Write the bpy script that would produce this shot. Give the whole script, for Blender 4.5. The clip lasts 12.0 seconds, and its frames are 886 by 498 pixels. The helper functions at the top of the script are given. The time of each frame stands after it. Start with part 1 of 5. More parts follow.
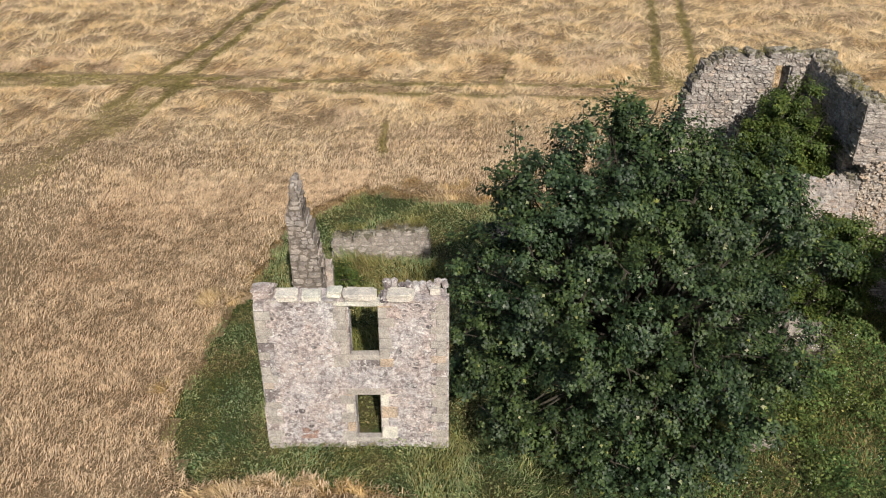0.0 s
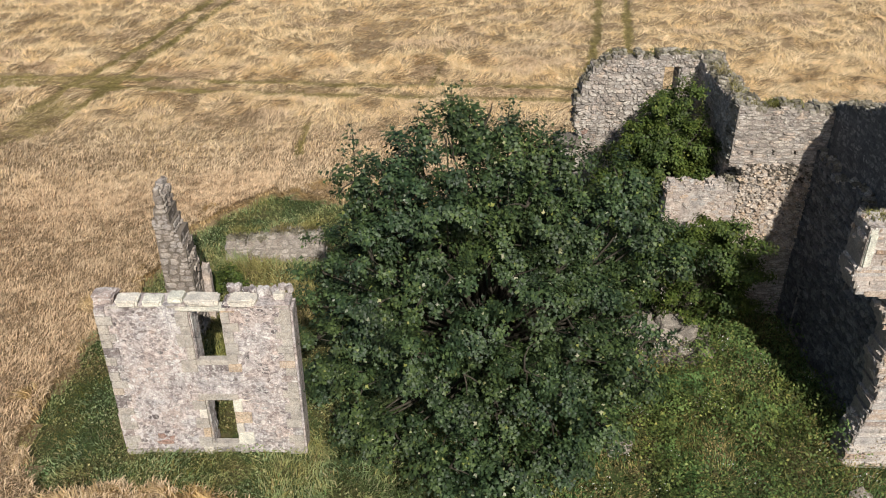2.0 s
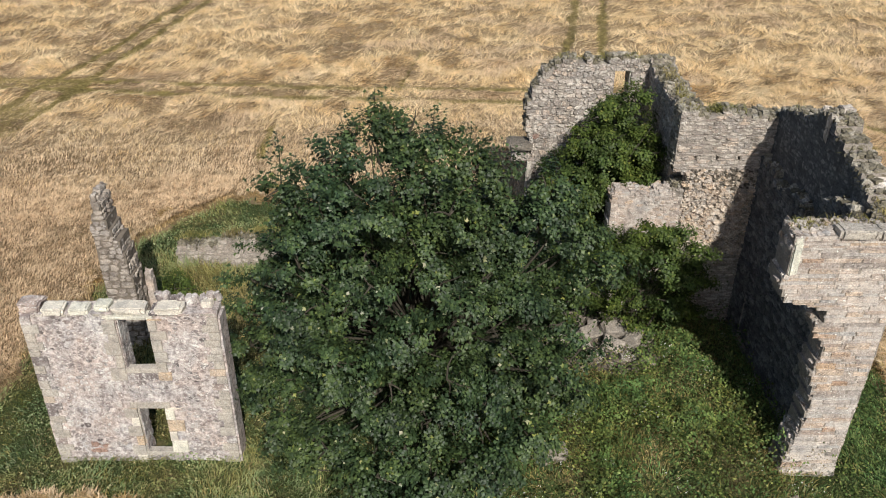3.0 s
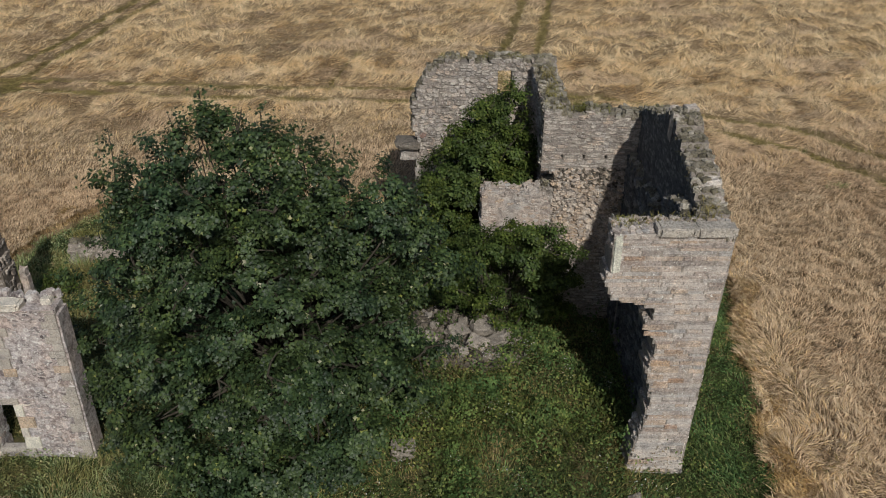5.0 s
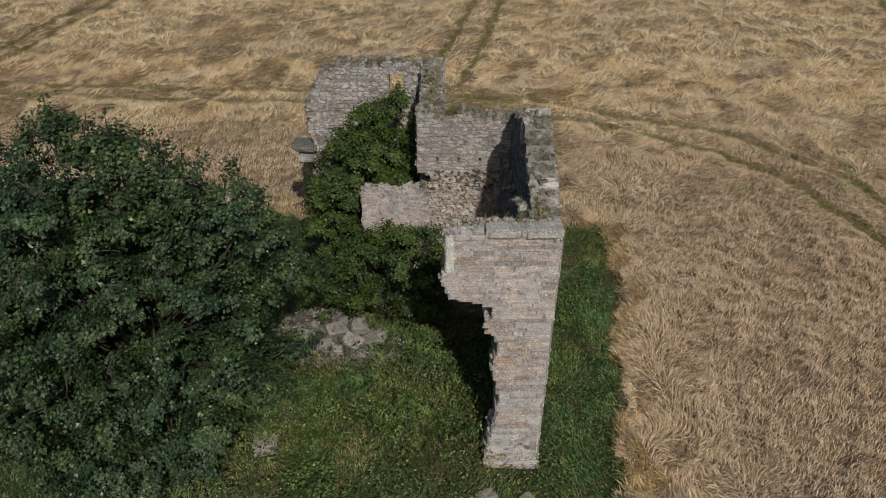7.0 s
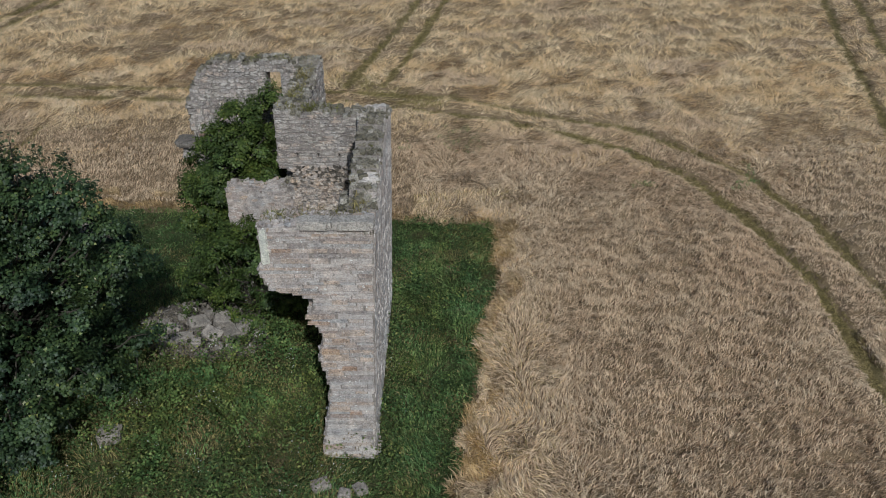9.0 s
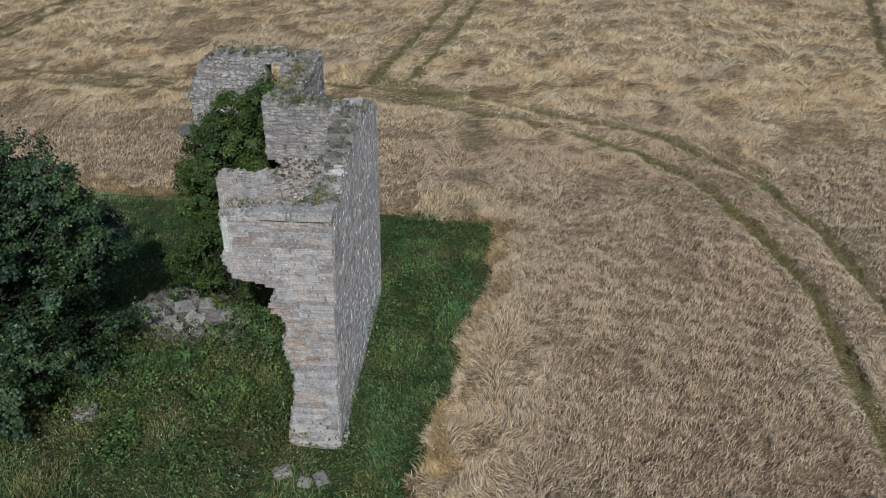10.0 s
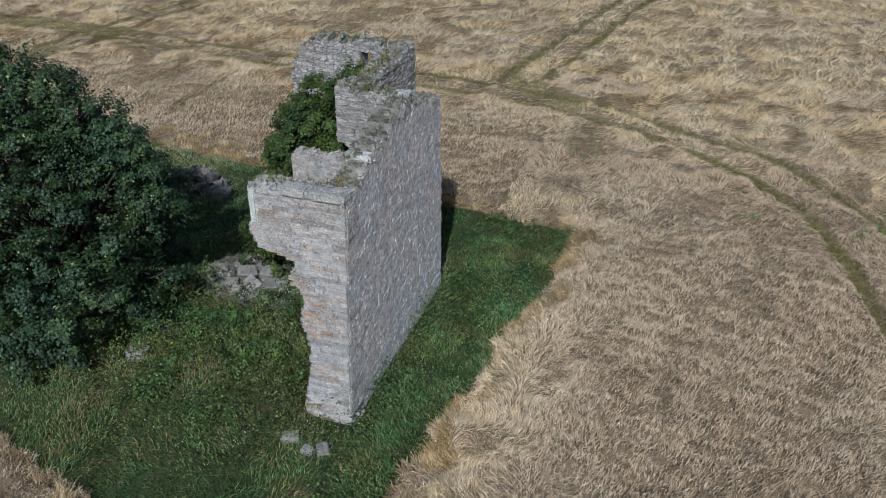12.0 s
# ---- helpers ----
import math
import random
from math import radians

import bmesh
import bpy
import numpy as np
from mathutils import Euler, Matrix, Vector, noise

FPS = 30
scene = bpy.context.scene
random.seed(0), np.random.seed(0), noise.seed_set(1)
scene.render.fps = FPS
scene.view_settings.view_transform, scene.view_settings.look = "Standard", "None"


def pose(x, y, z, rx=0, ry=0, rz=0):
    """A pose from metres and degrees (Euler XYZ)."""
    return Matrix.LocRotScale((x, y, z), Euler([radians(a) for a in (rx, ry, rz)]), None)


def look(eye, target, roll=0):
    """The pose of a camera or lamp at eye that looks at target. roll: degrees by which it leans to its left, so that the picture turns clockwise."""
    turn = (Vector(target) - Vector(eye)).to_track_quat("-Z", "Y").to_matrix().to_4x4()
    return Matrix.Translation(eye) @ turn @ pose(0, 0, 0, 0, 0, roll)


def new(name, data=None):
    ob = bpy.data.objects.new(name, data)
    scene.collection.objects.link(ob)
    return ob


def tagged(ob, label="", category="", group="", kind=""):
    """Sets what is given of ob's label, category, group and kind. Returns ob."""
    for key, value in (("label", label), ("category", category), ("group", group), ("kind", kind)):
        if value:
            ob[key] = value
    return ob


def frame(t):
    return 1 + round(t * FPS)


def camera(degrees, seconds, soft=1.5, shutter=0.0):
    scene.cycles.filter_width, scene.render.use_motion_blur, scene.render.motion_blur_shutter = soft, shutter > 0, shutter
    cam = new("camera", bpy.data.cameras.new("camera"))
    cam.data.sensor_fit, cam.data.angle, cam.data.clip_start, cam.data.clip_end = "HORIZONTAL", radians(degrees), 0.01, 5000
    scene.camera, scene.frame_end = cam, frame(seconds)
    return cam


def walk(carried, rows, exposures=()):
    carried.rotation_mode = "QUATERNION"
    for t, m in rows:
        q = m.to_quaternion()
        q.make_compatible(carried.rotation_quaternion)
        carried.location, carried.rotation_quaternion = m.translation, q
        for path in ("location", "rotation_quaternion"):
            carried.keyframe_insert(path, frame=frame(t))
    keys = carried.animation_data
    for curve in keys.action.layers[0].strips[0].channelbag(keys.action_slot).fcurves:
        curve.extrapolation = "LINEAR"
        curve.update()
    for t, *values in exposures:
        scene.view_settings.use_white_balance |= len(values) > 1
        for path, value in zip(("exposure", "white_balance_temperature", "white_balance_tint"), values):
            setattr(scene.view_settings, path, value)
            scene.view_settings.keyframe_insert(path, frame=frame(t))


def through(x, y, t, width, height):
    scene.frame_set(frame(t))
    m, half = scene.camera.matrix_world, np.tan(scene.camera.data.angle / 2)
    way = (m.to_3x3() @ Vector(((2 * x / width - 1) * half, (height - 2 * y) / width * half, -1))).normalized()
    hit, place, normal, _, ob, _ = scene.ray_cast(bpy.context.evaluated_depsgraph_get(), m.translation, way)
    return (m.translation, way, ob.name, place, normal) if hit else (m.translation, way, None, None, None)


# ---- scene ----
cam = camera(54.8, 12.0, 1.0)
METRES, EYE, TILT, LEAN, TURN = 30.0, 20.5, -30.7, 0.0, 0.0
SUN_STRENGTH, SUN_ANGLE, SKY_STRENGTH = 4.8, 1.0, 0.078
ROWS = [
    (0.0, 0.0, 0.0, 0.0, 0.0, 0.0, -0.0),
    (0.5, 0.0418, -0.0006, -0.0001, -0.01, 0.0, 0.03),
    (1.0, 0.0815, 0.0007, 0.0008, 0.0, -0.02, 0.05),
    (1.5, 0.1202, 0.0046, 0.0021, -0.01, -0.02, 0.08),
    (2.0, 0.1561, 0.0078, 0.0047, -0.05, -0.04, 0.09),
    (2.5, 0.191, 0.0108, 0.009, -0.06, -0.06, 0.1),
    (3.0, 0.2263, 0.0137, 0.0128, -0.08, -0.08, 0.1),
    (5.0, 0.3889, 0.008, 0.0099, -0.08, -0.05, 0.03),
    (5.5, 0.4259, -0.0003, 0.0111, -0.07, -0.04, 0.04),
    (6.0, 0.4645, -0.0059, 0.0122, -0.05, -0.02, 0.04),
    (6.5, 0.5039, -0.0103, 0.0115, -0.03, -0.02, 0.03),
    (7.0, 0.5443, -0.0139, 0.0097, 0.0, -0.01, 0.03),
    (9.0, 0.7269, -0.0308, 0.0021, 0.21, 0.01, -0.03),
    (9.5, 0.7751, -0.0299, 0.0009, 1.36, 0.01, -0.72),
    (10.0, 0.8209, -0.0289, -0.0004, 3.9, -0.07, -2.28),
    (10.5, 0.8625, -0.0288, -0.0004, 7.22, -0.3, -4.29),
    (11.0, 0.9056, -0.0251, 0.0016, 10.24, -0.53, -6.09),
    (11.5, 0.9491, -0.0187, 0.0074, 13.19, -0.93, -7.88),
    (12.0, 0.993, -0.0099, 0.014, 16.18, -1.41, -9.61),
]
EXPOSURES = [(0.0, 0.15, 6450, 9), (2.0, 0.22, 6400, 8), (3.2, 0.2, 6300, 7), (5.0, -0.52, 6200, 7), (7.2, -0.63, 6000, 7), (9.0, -0.62, 5500, 5), (12.0, -0.4, 5050, 3)]
walk(cam, [(t, pose(0, 0, EYE, TILT, LEAN, TURN) @ pose(METRES * x, METRES * y, METRES * z, 90 + pitch, roll, yaw)) for t, x, y, z, yaw, pitch, roll in ROWS],
     exposures=EXPOSURES)

# ---- world and sun: high summer, the sun behind the drone and a little to its right ----
SUN_FROM = Vector((0.27, -1.15, 1.0)).normalized()
world = bpy.data.worlds.new("sky")
scene.world = world
world.use_nodes = True
sky = world.node_tree.nodes.new("ShaderNodeTexSky")
sky.sky_type = "NISHITA"
sky.sun_disc = False
sky.sun_elevation = math.asin(SUN_FROM.z)
sky.sun_rotation = math.atan2(SUN_FROM.x, SUN_FROM.y)
sky.air_density, sky.dust_density, sky.ozone_density = 1.0, 1.6, 1.0
background = world.node_tree.nodes["Background"]
background.inputs["Strength"].default_value = SKY_STRENGTH
world.node_tree.links.new(sky.outputs[0], background.inputs["Color"])
sun_data = bpy.data.lights.new("sun", "SUN")
sun_data.energy, sun_data.angle, sun_data.color = SUN_STRENGTH, radians(SUN_ANGLE), (1.0, 0.945, 0.86)
sun = new("sun", sun_data)
sun.matrix_world = look(SUN_FROM * 60 + Vector((8, 28, 0)), (8, 28, 0))


# ---- materials ----
class Nodes:
    """Short hand for a node material."""

    def __init__(self, name, rough=0.9, spec=0.25):
        self.m = bpy.data.materials.new(name)
        self.m.use_nodes = True
        self.t = self.m.node_tree
        self.b = self.t.nodes["Principled BSDF"]
        self.b.inputs["Roughness"].default_value = rough
        self.b.inputs["Specular IOR Level"].default_value = spec

    def n(self, kind, **values):
        node = self.t.nodes.new(kind)
        for key, value in values.items():
            node.inputs[key].default_value = value
        return node

    def link(self, a, b):
        self.t.links.new(a, b)
        return b

    def noise(self, where, scale, detail=4.0, rough=0.6):
        node = self.n("ShaderNodeTexNoise", Scale=scale, Detail=detail, Roughness=rough)
        self.link(where, node.inputs["Vector"])
        return node.outputs["Fac"]

    def position(self, stretch=None):
        where = self.n("ShaderNodeNewGeometry").outputs["Position"]
        if stretch:
            node = self.n("ShaderNodeMapping")
            node.inputs["Scale"].default_value = stretch
            self.link(where, node.inputs["Vector"])
            where = node.outputs["Vector"]
        return where

    def piece_random(self):
        one = self.n("ShaderNodeObjectInfo").outputs["Random"]
        two = self.n("ShaderNodeNewGeometry").outputs["Random Per Island"]
        add = self.n("ShaderNodeMath")
        add.operation = "ADD"
        self.link(one, add.inputs[0]), self.link(two, add.inputs[1])
        wrap = self.n("ShaderNodeMath")
        wrap.operation = "FRACT"
        self.link(add.outputs[0], wrap.inputs[0])
        return wrap.outputs[0]

    def ramp(self, fac, *stops):
        node = self.n("ShaderNodeValToRGB")
        r = node.color_ramp
        while len(r.elements) < len(stops):
            r.elements.new(0.5)
        for e, (at, c) in zip(r.elements, stops):
            e.position = at
            e.color = (c, c, c, 1) if isinstance(c, (int, float)) else (*c, 1)
        self.link(fac, node.inputs["Fac"])
        return node.outputs["Color"]

    def mix(self, fac, a, b, how="MIX"):
        node = self.t.nodes.new("ShaderNodeMix")
        node.data_type, node.blend_type = "RGBA", how
        for socket, value in ((node.inputs[0], fac), (node.inputs[6], a), (node.inputs[7], b)):
            if hasattr(value, "is_output"):
                self.link(value, socket)
            elif isinstance(value, (int, float)):
                socket.default_value = value
            else:
                socket.default_value = (*value, 1)
        return node.outputs[2]

    def done(self, colour, height=None, strength=0.4, distance=0.02):
        self.link(colour, self.b.inputs["Base Color"])
        if height is not None:
            bump = self.n("ShaderNodeBump", Strength=strength, Distance=distance)
            self.link(height, bump.inputs["Height"])
            self.link(bump.outputs[0], self.b.inputs["Normal"])
        return self.m


def stone_material(name, stops, lichen=0.35, lichen_colour=(0.62, 0.60, 0.54), dark=(0.10, 0.095, 0.09), streak=False, speck=(13.0, 0.56, 0.62), dots=0.0, harl=0.0, harl_colour=(0.66, 0.61, 0.575), pit=1.0):
    k = Nodes(name, 0.93, 0.15)
    p = k.position()
    base = k.ramp(k.piece_random(), *stops)
    grain = k.noise(p, 38.0, 5.0, 0.75)
    blotch = k.noise(p, 2.4, 6.0, 0.7)
    base = k.mix(1.0, base, k.ramp(grain, (0.32, 0.42), (0.68, 1.5)), "MULTIPLY")
    base = k.mix(1.0, base, k.ramp(blotch, (0.3, (0.62, 0.62, 0.63)), (0.7, (1.25, 1.22, 1.17))), "MULTIPLY")
    if streak:
        lines = k.noise(k.position((1.4, 1.4, 16.0)), 1.6, 4.0, 0.7)
        base = k.mix(1.0, base, k.ramp(lines, (0.35, (0.74, 0.72, 0.70)), (0.6, (1.1, 1.09, 1.08))), "MULTIPLY")
    spots = k.ramp(k.noise(p, speck[0], 4.0, 0.75), (speck[1], 0.0), (speck[2], 1.0))
    base = k.mix(k.mix(1.0, spots, (lichen, lichen, lichen), "MULTIPLY"), base, lichen_colour)
    stains = k.ramp(k.noise(p, 8.0, 5.0, 0.75), (0.58, 0.0), (0.68, 0.8))
    base = k.mix(stains, base, dark)
    pits = k.noise(p, 17.0, 3.0, 0.65)
    base = k.mix(1.0, base, k.ramp(pits, (0.34, 1 - 0.56 * pit), (0.46, 1 - 0.05 * pit), (0.66, 1 + 0.21 * pit)), "MULTIPLY")
    if harl:
        old = k.ramp(k.noise(p, 0.75, 7.0, 0.72), (0.47, 0.0), (0.60, harl))
        base = k.mix(k.mix(1.0, old, k.ramp(k.noise(p, 21.0, 4.0, 0.7), (0.40, 0.15), (0.56, 1.0)), "MULTIPLY"), base, harl_colour)
    if dots:
        white = k.ramp(k.noise(p, 11.0, 2.0, 0.5), (0.70, 0.0), (0.72, dots))
        base = k.mix(white, base, (0.80, 0.79, 0.75))
    return k.done(base, k.mix(0.55, grain, pits), 0.9, 0.06)


def mortar_material(name, colour, low, lumps=0.0):
    k = Nodes(name, 0.97, 0.1)
    p = k.position()
    a = k.noise(p, 24.0, 6.0, 0.75)
    base = k.ramp(a, (0.3, low), (0.62, colour))
    base = k.mix(1.0, base, k.ramp(k.noise(p, 2.4, 5.0, 0.65), (0.3, 0.68), (0.7, 1.18)), "MULTIPLY")
    if lumps:
        b = k.noise(p, 7.5, 4.0, 0.7)
        base = k.mix(1.0, base, k.ramp(b, (0.36, (1 - 0.48 * lumps, 1 - 0.52 * lumps, 1 - 0.52 * lumps)), (0.5, (1.0, 0.98, 0.97)), (0.64, (1 + 0.3 * lumps, 1 + 0.28 * lumps, 1 + 0.25 * lumps))), "MULTIPLY")
        base = k.mix(1.0, base, k.ramp(k.noise(p, 0.8, 3.0, 0.6), (0.35, (0.95, 1.0, 1.05)), (0.65, (1.06, 0.98, 0.93))), "MULTIPLY")
    return k.done(base, a, 0.8, 0.03)


def blade_material(name, stops, tint, tint_scale=0.12, through=0.25, rough=0.75, clump=0.0, clump_scale=3.0, spec=0.2):
    k = Nodes(name, rough, spec)
    base = k.ramp(k.n("ShaderNodeNewGeometry").outputs["Random Per Island"], *stops)
    patch = k.ramp(k.noise(k.position(), tint_scale, 3.0, 0.55), (0.36, 0.0), (0.64, 1.0))
    base = k.mix(patch, base, k.mix(1.0, base, tint, "MULTIPLY"))
    if clump:
        base = k.mix(1.0, base, k.ramp(k.noise(k.position(), clump_scale, 3.0, 0.6), (0.36, 1 - clump), (0.64, 1 + clump)), "MULTIPLY")
    k.done(base)
    if through:
        glow = k.n("ShaderNodeBsdfTranslucent")
        k.link(base, glow.inputs["Color"])
        both = k.n("ShaderNodeMixShader", Fac=through)
        k.link(k.b.outputs[0], both.inputs[1]), k.link(glow.outputs[0], both.inputs[2])
        k.link(both.outputs[0], k.t.nodes["Material Output"].inputs["Surface"])
    return k.m


def soil_material(name, a, b, c, scale=0.5):
    k = Nodes(name, 0.97, 0.1)
    p = k.position()
    base = k.ramp(k.noise(p, scale, 6.0, 0.65), (0.32, a), (0.5, b), (0.68, c))
    fine = k.noise(p, 14.0, 5.0, 0.75)
    base = k.mix(1.0, base, k.ramp(fine, (0.3, 0.55), (0.7, 1.3)), "MULTIPLY")
    return k.done(base, fine, 0.9, 0.08)


M_RUBBLE = stone_material("cottage_rubble", ((0.0, (0.13, 0.11, 0.11)), (0.18, (0.26, 0.222, 0.215)), (0.42, (0.42, 0.365, 0.35)), (0.58, (0.22, 0.185, 0.185)), (0.78, (0.39, 0.315, 0.285)), (0.88, (0.29, 0.255, 0.255)), (1.0, (0.56, 0.515, 0.49))), 0.72, (0.78, 0.745, 0.70), (0.13, 0.115, 0.11), speck=(10.0, 0.55, 0.60), harl=0.7, harl_colour=(0.80, 0.77, 0.735), pit=0.8)
M_TOWER = stone_material("tower_rubble", ((0.0, (0.20, 0.172, 0.15)), (0.25, (0.37, 0.325, 0.29)), (0.5, (0.51, 0.455, 0.40)), (0.72, (0.29, 0.245, 0.22)), (0.9, (0.50, 0.40, 0.325)), (1.0, (0.60, 0.545, 0.49))), 0.6, (0.68, 0.64, 0.59), dots=0.8, harl=0.35)
M_ASHLAR = stone_material("tower_ashlar", ((0.0, (0.30, 0.265, 0.245)), (0.14, (0.46, 0.40, 0.36)), (0.3, (0.55, 0.485, 0.44)), (0.44, (0.39, 0.38, 0.375)), (0.56, (0.49, 0.42, 0.375)), (0.66, (0.53, 0.41, 0.315)), (0.74, (0.35, 0.285, 0.25)), (0.86, (0.60, 0.54, 0.495)), (1.0, (0.48, 0.43, 0.40))), 0.5, (0.68, 0.64, 0.60), streak=True, dots=0.9, harl=0.4, pit=0.55)
M_ASHLAR_WARM = stone_material("warm_ashlar", ((0.0, (0.44, 0.35, 0.28)), (0.3, (0.52, 0.42, 0.34)), (0.5, (0.40, 0.27, 0.19)), (0.7, (0.54, 0.40, 0.28)), (0.85, (0.48, 0.41, 0.355)), (1.0, (0.56, 0.45, 0.36))), 0.4, (0.66, 0.61, 0.55), streak=True, dots=0.6, harl=0.3)
# pale harled rubble, coloured brighter to stand in for soft sky light
M_LIT_HARL = stone_material("lit_harl_rubble", ((0.0, (0.46, 0.395, 0.35)), (0.3, (0.68, 0.60, 0.54)), (0.6, (0.78, 0.71, 0.65)), (0.8, (0.56, 0.485, 0.43)), (1.0, (0.81, 0.745, 0.69))), 0.6, (0.82, 0.775, 0.72), (0.19, 0.16, 0.14), speck=(9.0, 0.54, 0.60), dots=0.7, harl=0.6, harl_colour=(0.76, 0.71, 0.67), pit=0.75)
# tower's inner faces: dark stone, the interior's shade put into its colour
M_INNER = stone_material("shade_toned_rubble", ((0.0, (0.09, 0.09, 0.092)), (0.4, (0.14, 0.138, 0.138)), (0.7, (0.19, 0.185, 0.182)), (1.0, (0.26, 0.25, 0.245))), 0.25, (0.36, 0.355, 0.35), (0.05, 0.05, 0.05))
M_DRESSED = stone_material("dressed_sandstone", ((0.0, (0.40, 0.36, 0.32)), (0.35, (0.47, 0.43, 0.39)), (0.6, (0.43, 0.385, 0.34)), (0.88, (0.46, 0.415, 0.37)), (0.95, (0.52, 0.39, 0.29)), (1.0, (0.55, 0.515, 0.47))), 0.5, pit=0.35)
M_CAP = stone_material("cap_slab", ((0.0, (0.60, 0.55, 0.48)), (0.4, (0.72, 0.66, 0.58)), (0.7, (0.62, 0.625, 0.54)), (1.0, (0.72, 0.63, 0.56))), 0.3, (0.80, 0.79, 0.74), (0.34, 0.31, 0.27), pit=0.3)
M_ROCK = stone_material("pale_block", ((0.0, (0.24, 0.21, 0.18)), (0.4, (0.34, 0.30, 0.26)), (0.75, (0.42, 0.37, 0.32)), (1.0, (0.30, 0.26, 0.225))), 0.3, (0.56, 0.53, 0.49), (0.2, 0.175, 0.15), pit=0.4)
M_CORNICE = stone_material("cornice_stone", ((0.0, (0.42, 0.38, 0.335)), (1.0, (0.48, 0.435, 0.385))), 0.4)
M_BOULDER = stone_material("fallen_stone", ((0.0, (0.13, 0.112, 0.095)), (0.3, (0.20, 0.175, 0.15)), (0.6, (0.28, 0.245, 0.21)), (0.8, (0.18, 0.155, 0.135)), (1.0, (0.34, 0.305, 0.265))), 0.25)
M_MOSSY = stone_material("mossy_wall_head", ((0.0, (0.13, 0.115, 0.085)), (0.4, (0.22, 0.195, 0.15)), (0.75, (0.34, 0.305, 0.25)), (1.0, (0.46, 0.425, 0.37))), 0.5, (0.25, 0.235, 0.12))
M_DEBRIS = stone_material("broken_debris", ((0.0, (0.07, 0.06, 0.048)), (0.4, (0.14, 0.118, 0.095)), (0.75, (0.22, 0.185, 0.15)), (0.93, (0.30, 0.265, 0.225)), (1.0, (0.42, 0.38, 0.34))), 0.2)
M_ROUGH = stone_material("bared_rubble", ((0.0, (0.30, 0.235, 0.185)), (0.3, (0.46, 0.38, 0.31)), (0.55, (0.58, 0.49, 0.41)), (0.7, (0.55, 0.41, 0.29)), (0.82, (0.38, 0.29, 0.225)), (1.0, (0.62, 0.53, 0.45))), 0.4, (0.66, 0.60, 0.54), harl=0.4)
M_GABLE = stone_material("gable_rubble", ((0.0, (0.20, 0.165, 0.14)), (0.3, (0.33, 0.28, 0.24)), (0.6, (0.41, 0.355, 0.31)), (0.8, (0.27, 0.22, 0.185)), (1.0, (0.48, 0.42, 0.37))), 0.4, (0.62, 0.58, 0.53), harl=0.35, pit=0.6)
M_ORANGE = stone_material("orange_sandstone", ((0.0, (0.46, 0.34, 0.24)), (0.5, (0.58, 0.46, 0.35)), (1.0, (0.52, 0.40, 0.29))), 0.5)
M_RED = stone_material("red_sandstone", ((0.0, (0.29, 0.19, 0.155)), (1.0, (0.36, 0.235, 0.195))), 0.5)
M_LIME = mortar_material("lime_mortar", (0.60, 0.55, 0.525), (0.19, 0.16, 0.155), 1.0)
M_MORTAR = mortar_material("grey_mortar", (0.40, 0.35, 0.305), (0.10, 0.086, 0.074))
M_PLASTER = mortar_material("old_plaster", (0.54, 0.48, 0.43), (0.28, 0.235, 0.20), 0.7)
# core of the inner faces, darkened for the same interior shade
M_SHADE_TONED = mortar_material("shade_toned_stone", (0.15, 0.147, 0.145), (0.05, 0.05, 0.05))
# harl between those stones, brightened in the same way
M_LIT_PALE = mortar_material("lit_pale_harl", (0.78, 0.72, 0.67), (0.36, 0.315, 0.285), 0.9)
M_BARE_CORE = mortar_material("earth_mortar", (0.24, 0.20, 0.165), (0.09, 0.075, 0.06))
M_BARK = mortar_material("bark", (0.075, 0.065, 0.05), (0.03, 0.027, 0.02))
M_GROUND = soil_material("grassy_ground", (0.045, 0.055, 0.02), (0.065, 0.085, 0.03), (0.11, 0.09, 0.045), 0.6)
M_STRAW = soil_material("straw_floor", (0.19, 0.135, 0.078), (0.25, 0.18, 0.106), (0.31, 0.225, 0.14), 0.9)
M_RUTSOIL = soil_material("track_floor", (0.12, 0.095, 0.04), (0.16, 0.125, 0.055), (0.21, 0.165, 0.08), 1.5)
M_WHEAT = blade_material("ripe_wheat", ((0.0, (0.42, 0.30, 0.18)), (0.2, (0.58, 0.43, 0.28)), (0.5, (0.70, 0.54, 0.36)), (0.85, (0.82, 0.66, 0.46)), (1.0, (0.50, 0.36, 0.22))), (0.94, 0.89, 0.86), 0.10, 0.3, clump=0.16, clump_scale=3.5)
M_GOLD = blade_material("lodged_wheat", ((0.0, (0.50, 0.36, 0.185)), (0.3, (0.73, 0.555, 0.325)), (0.65, (0.86, 0.68, 0.425)), (1.0, (0.93, 0.78, 0.53))), (0.90, 0.82, 0.70), 0.30, 0.3, clump=0.2, clump_scale=1.6)
M_EDGE = blade_material("crop_edge", ((0.0, (0.32, 0.225, 0.115)), (0.5, (0.53, 0.39, 0.22)), (1.0, (0.74, 0.57, 0.35))), (0.82, 0.74, 0.56), 0.5, clump=0.3, clump_scale=1.1)
M_RUT = blade_material("trodden_wheat", ((0.0, (0.19, 0.145, 0.058)), (0.5, (0.32, 0.245, 0.105)), (1.0, (0.47, 0.365, 0.18))), (0.86, 0.9, 0.7), 0.2, clump=0.2, clump_scale=2.5)
M_GRASS = blade_material("green_grass", ((0.0, (0.068, 0.130, 0.05)), (0.4, (0.12, 0.225, 0.082)), (0.8, (0.19, 0.32, 0.12)), (0.96, (0.28, 0.36, 0.16)), (1.0, (0.40, 0.38, 0.20))), (1.35, 1.02, 0.85), 0.45, 0.45, clump=0.42, clump_scale=1.7)
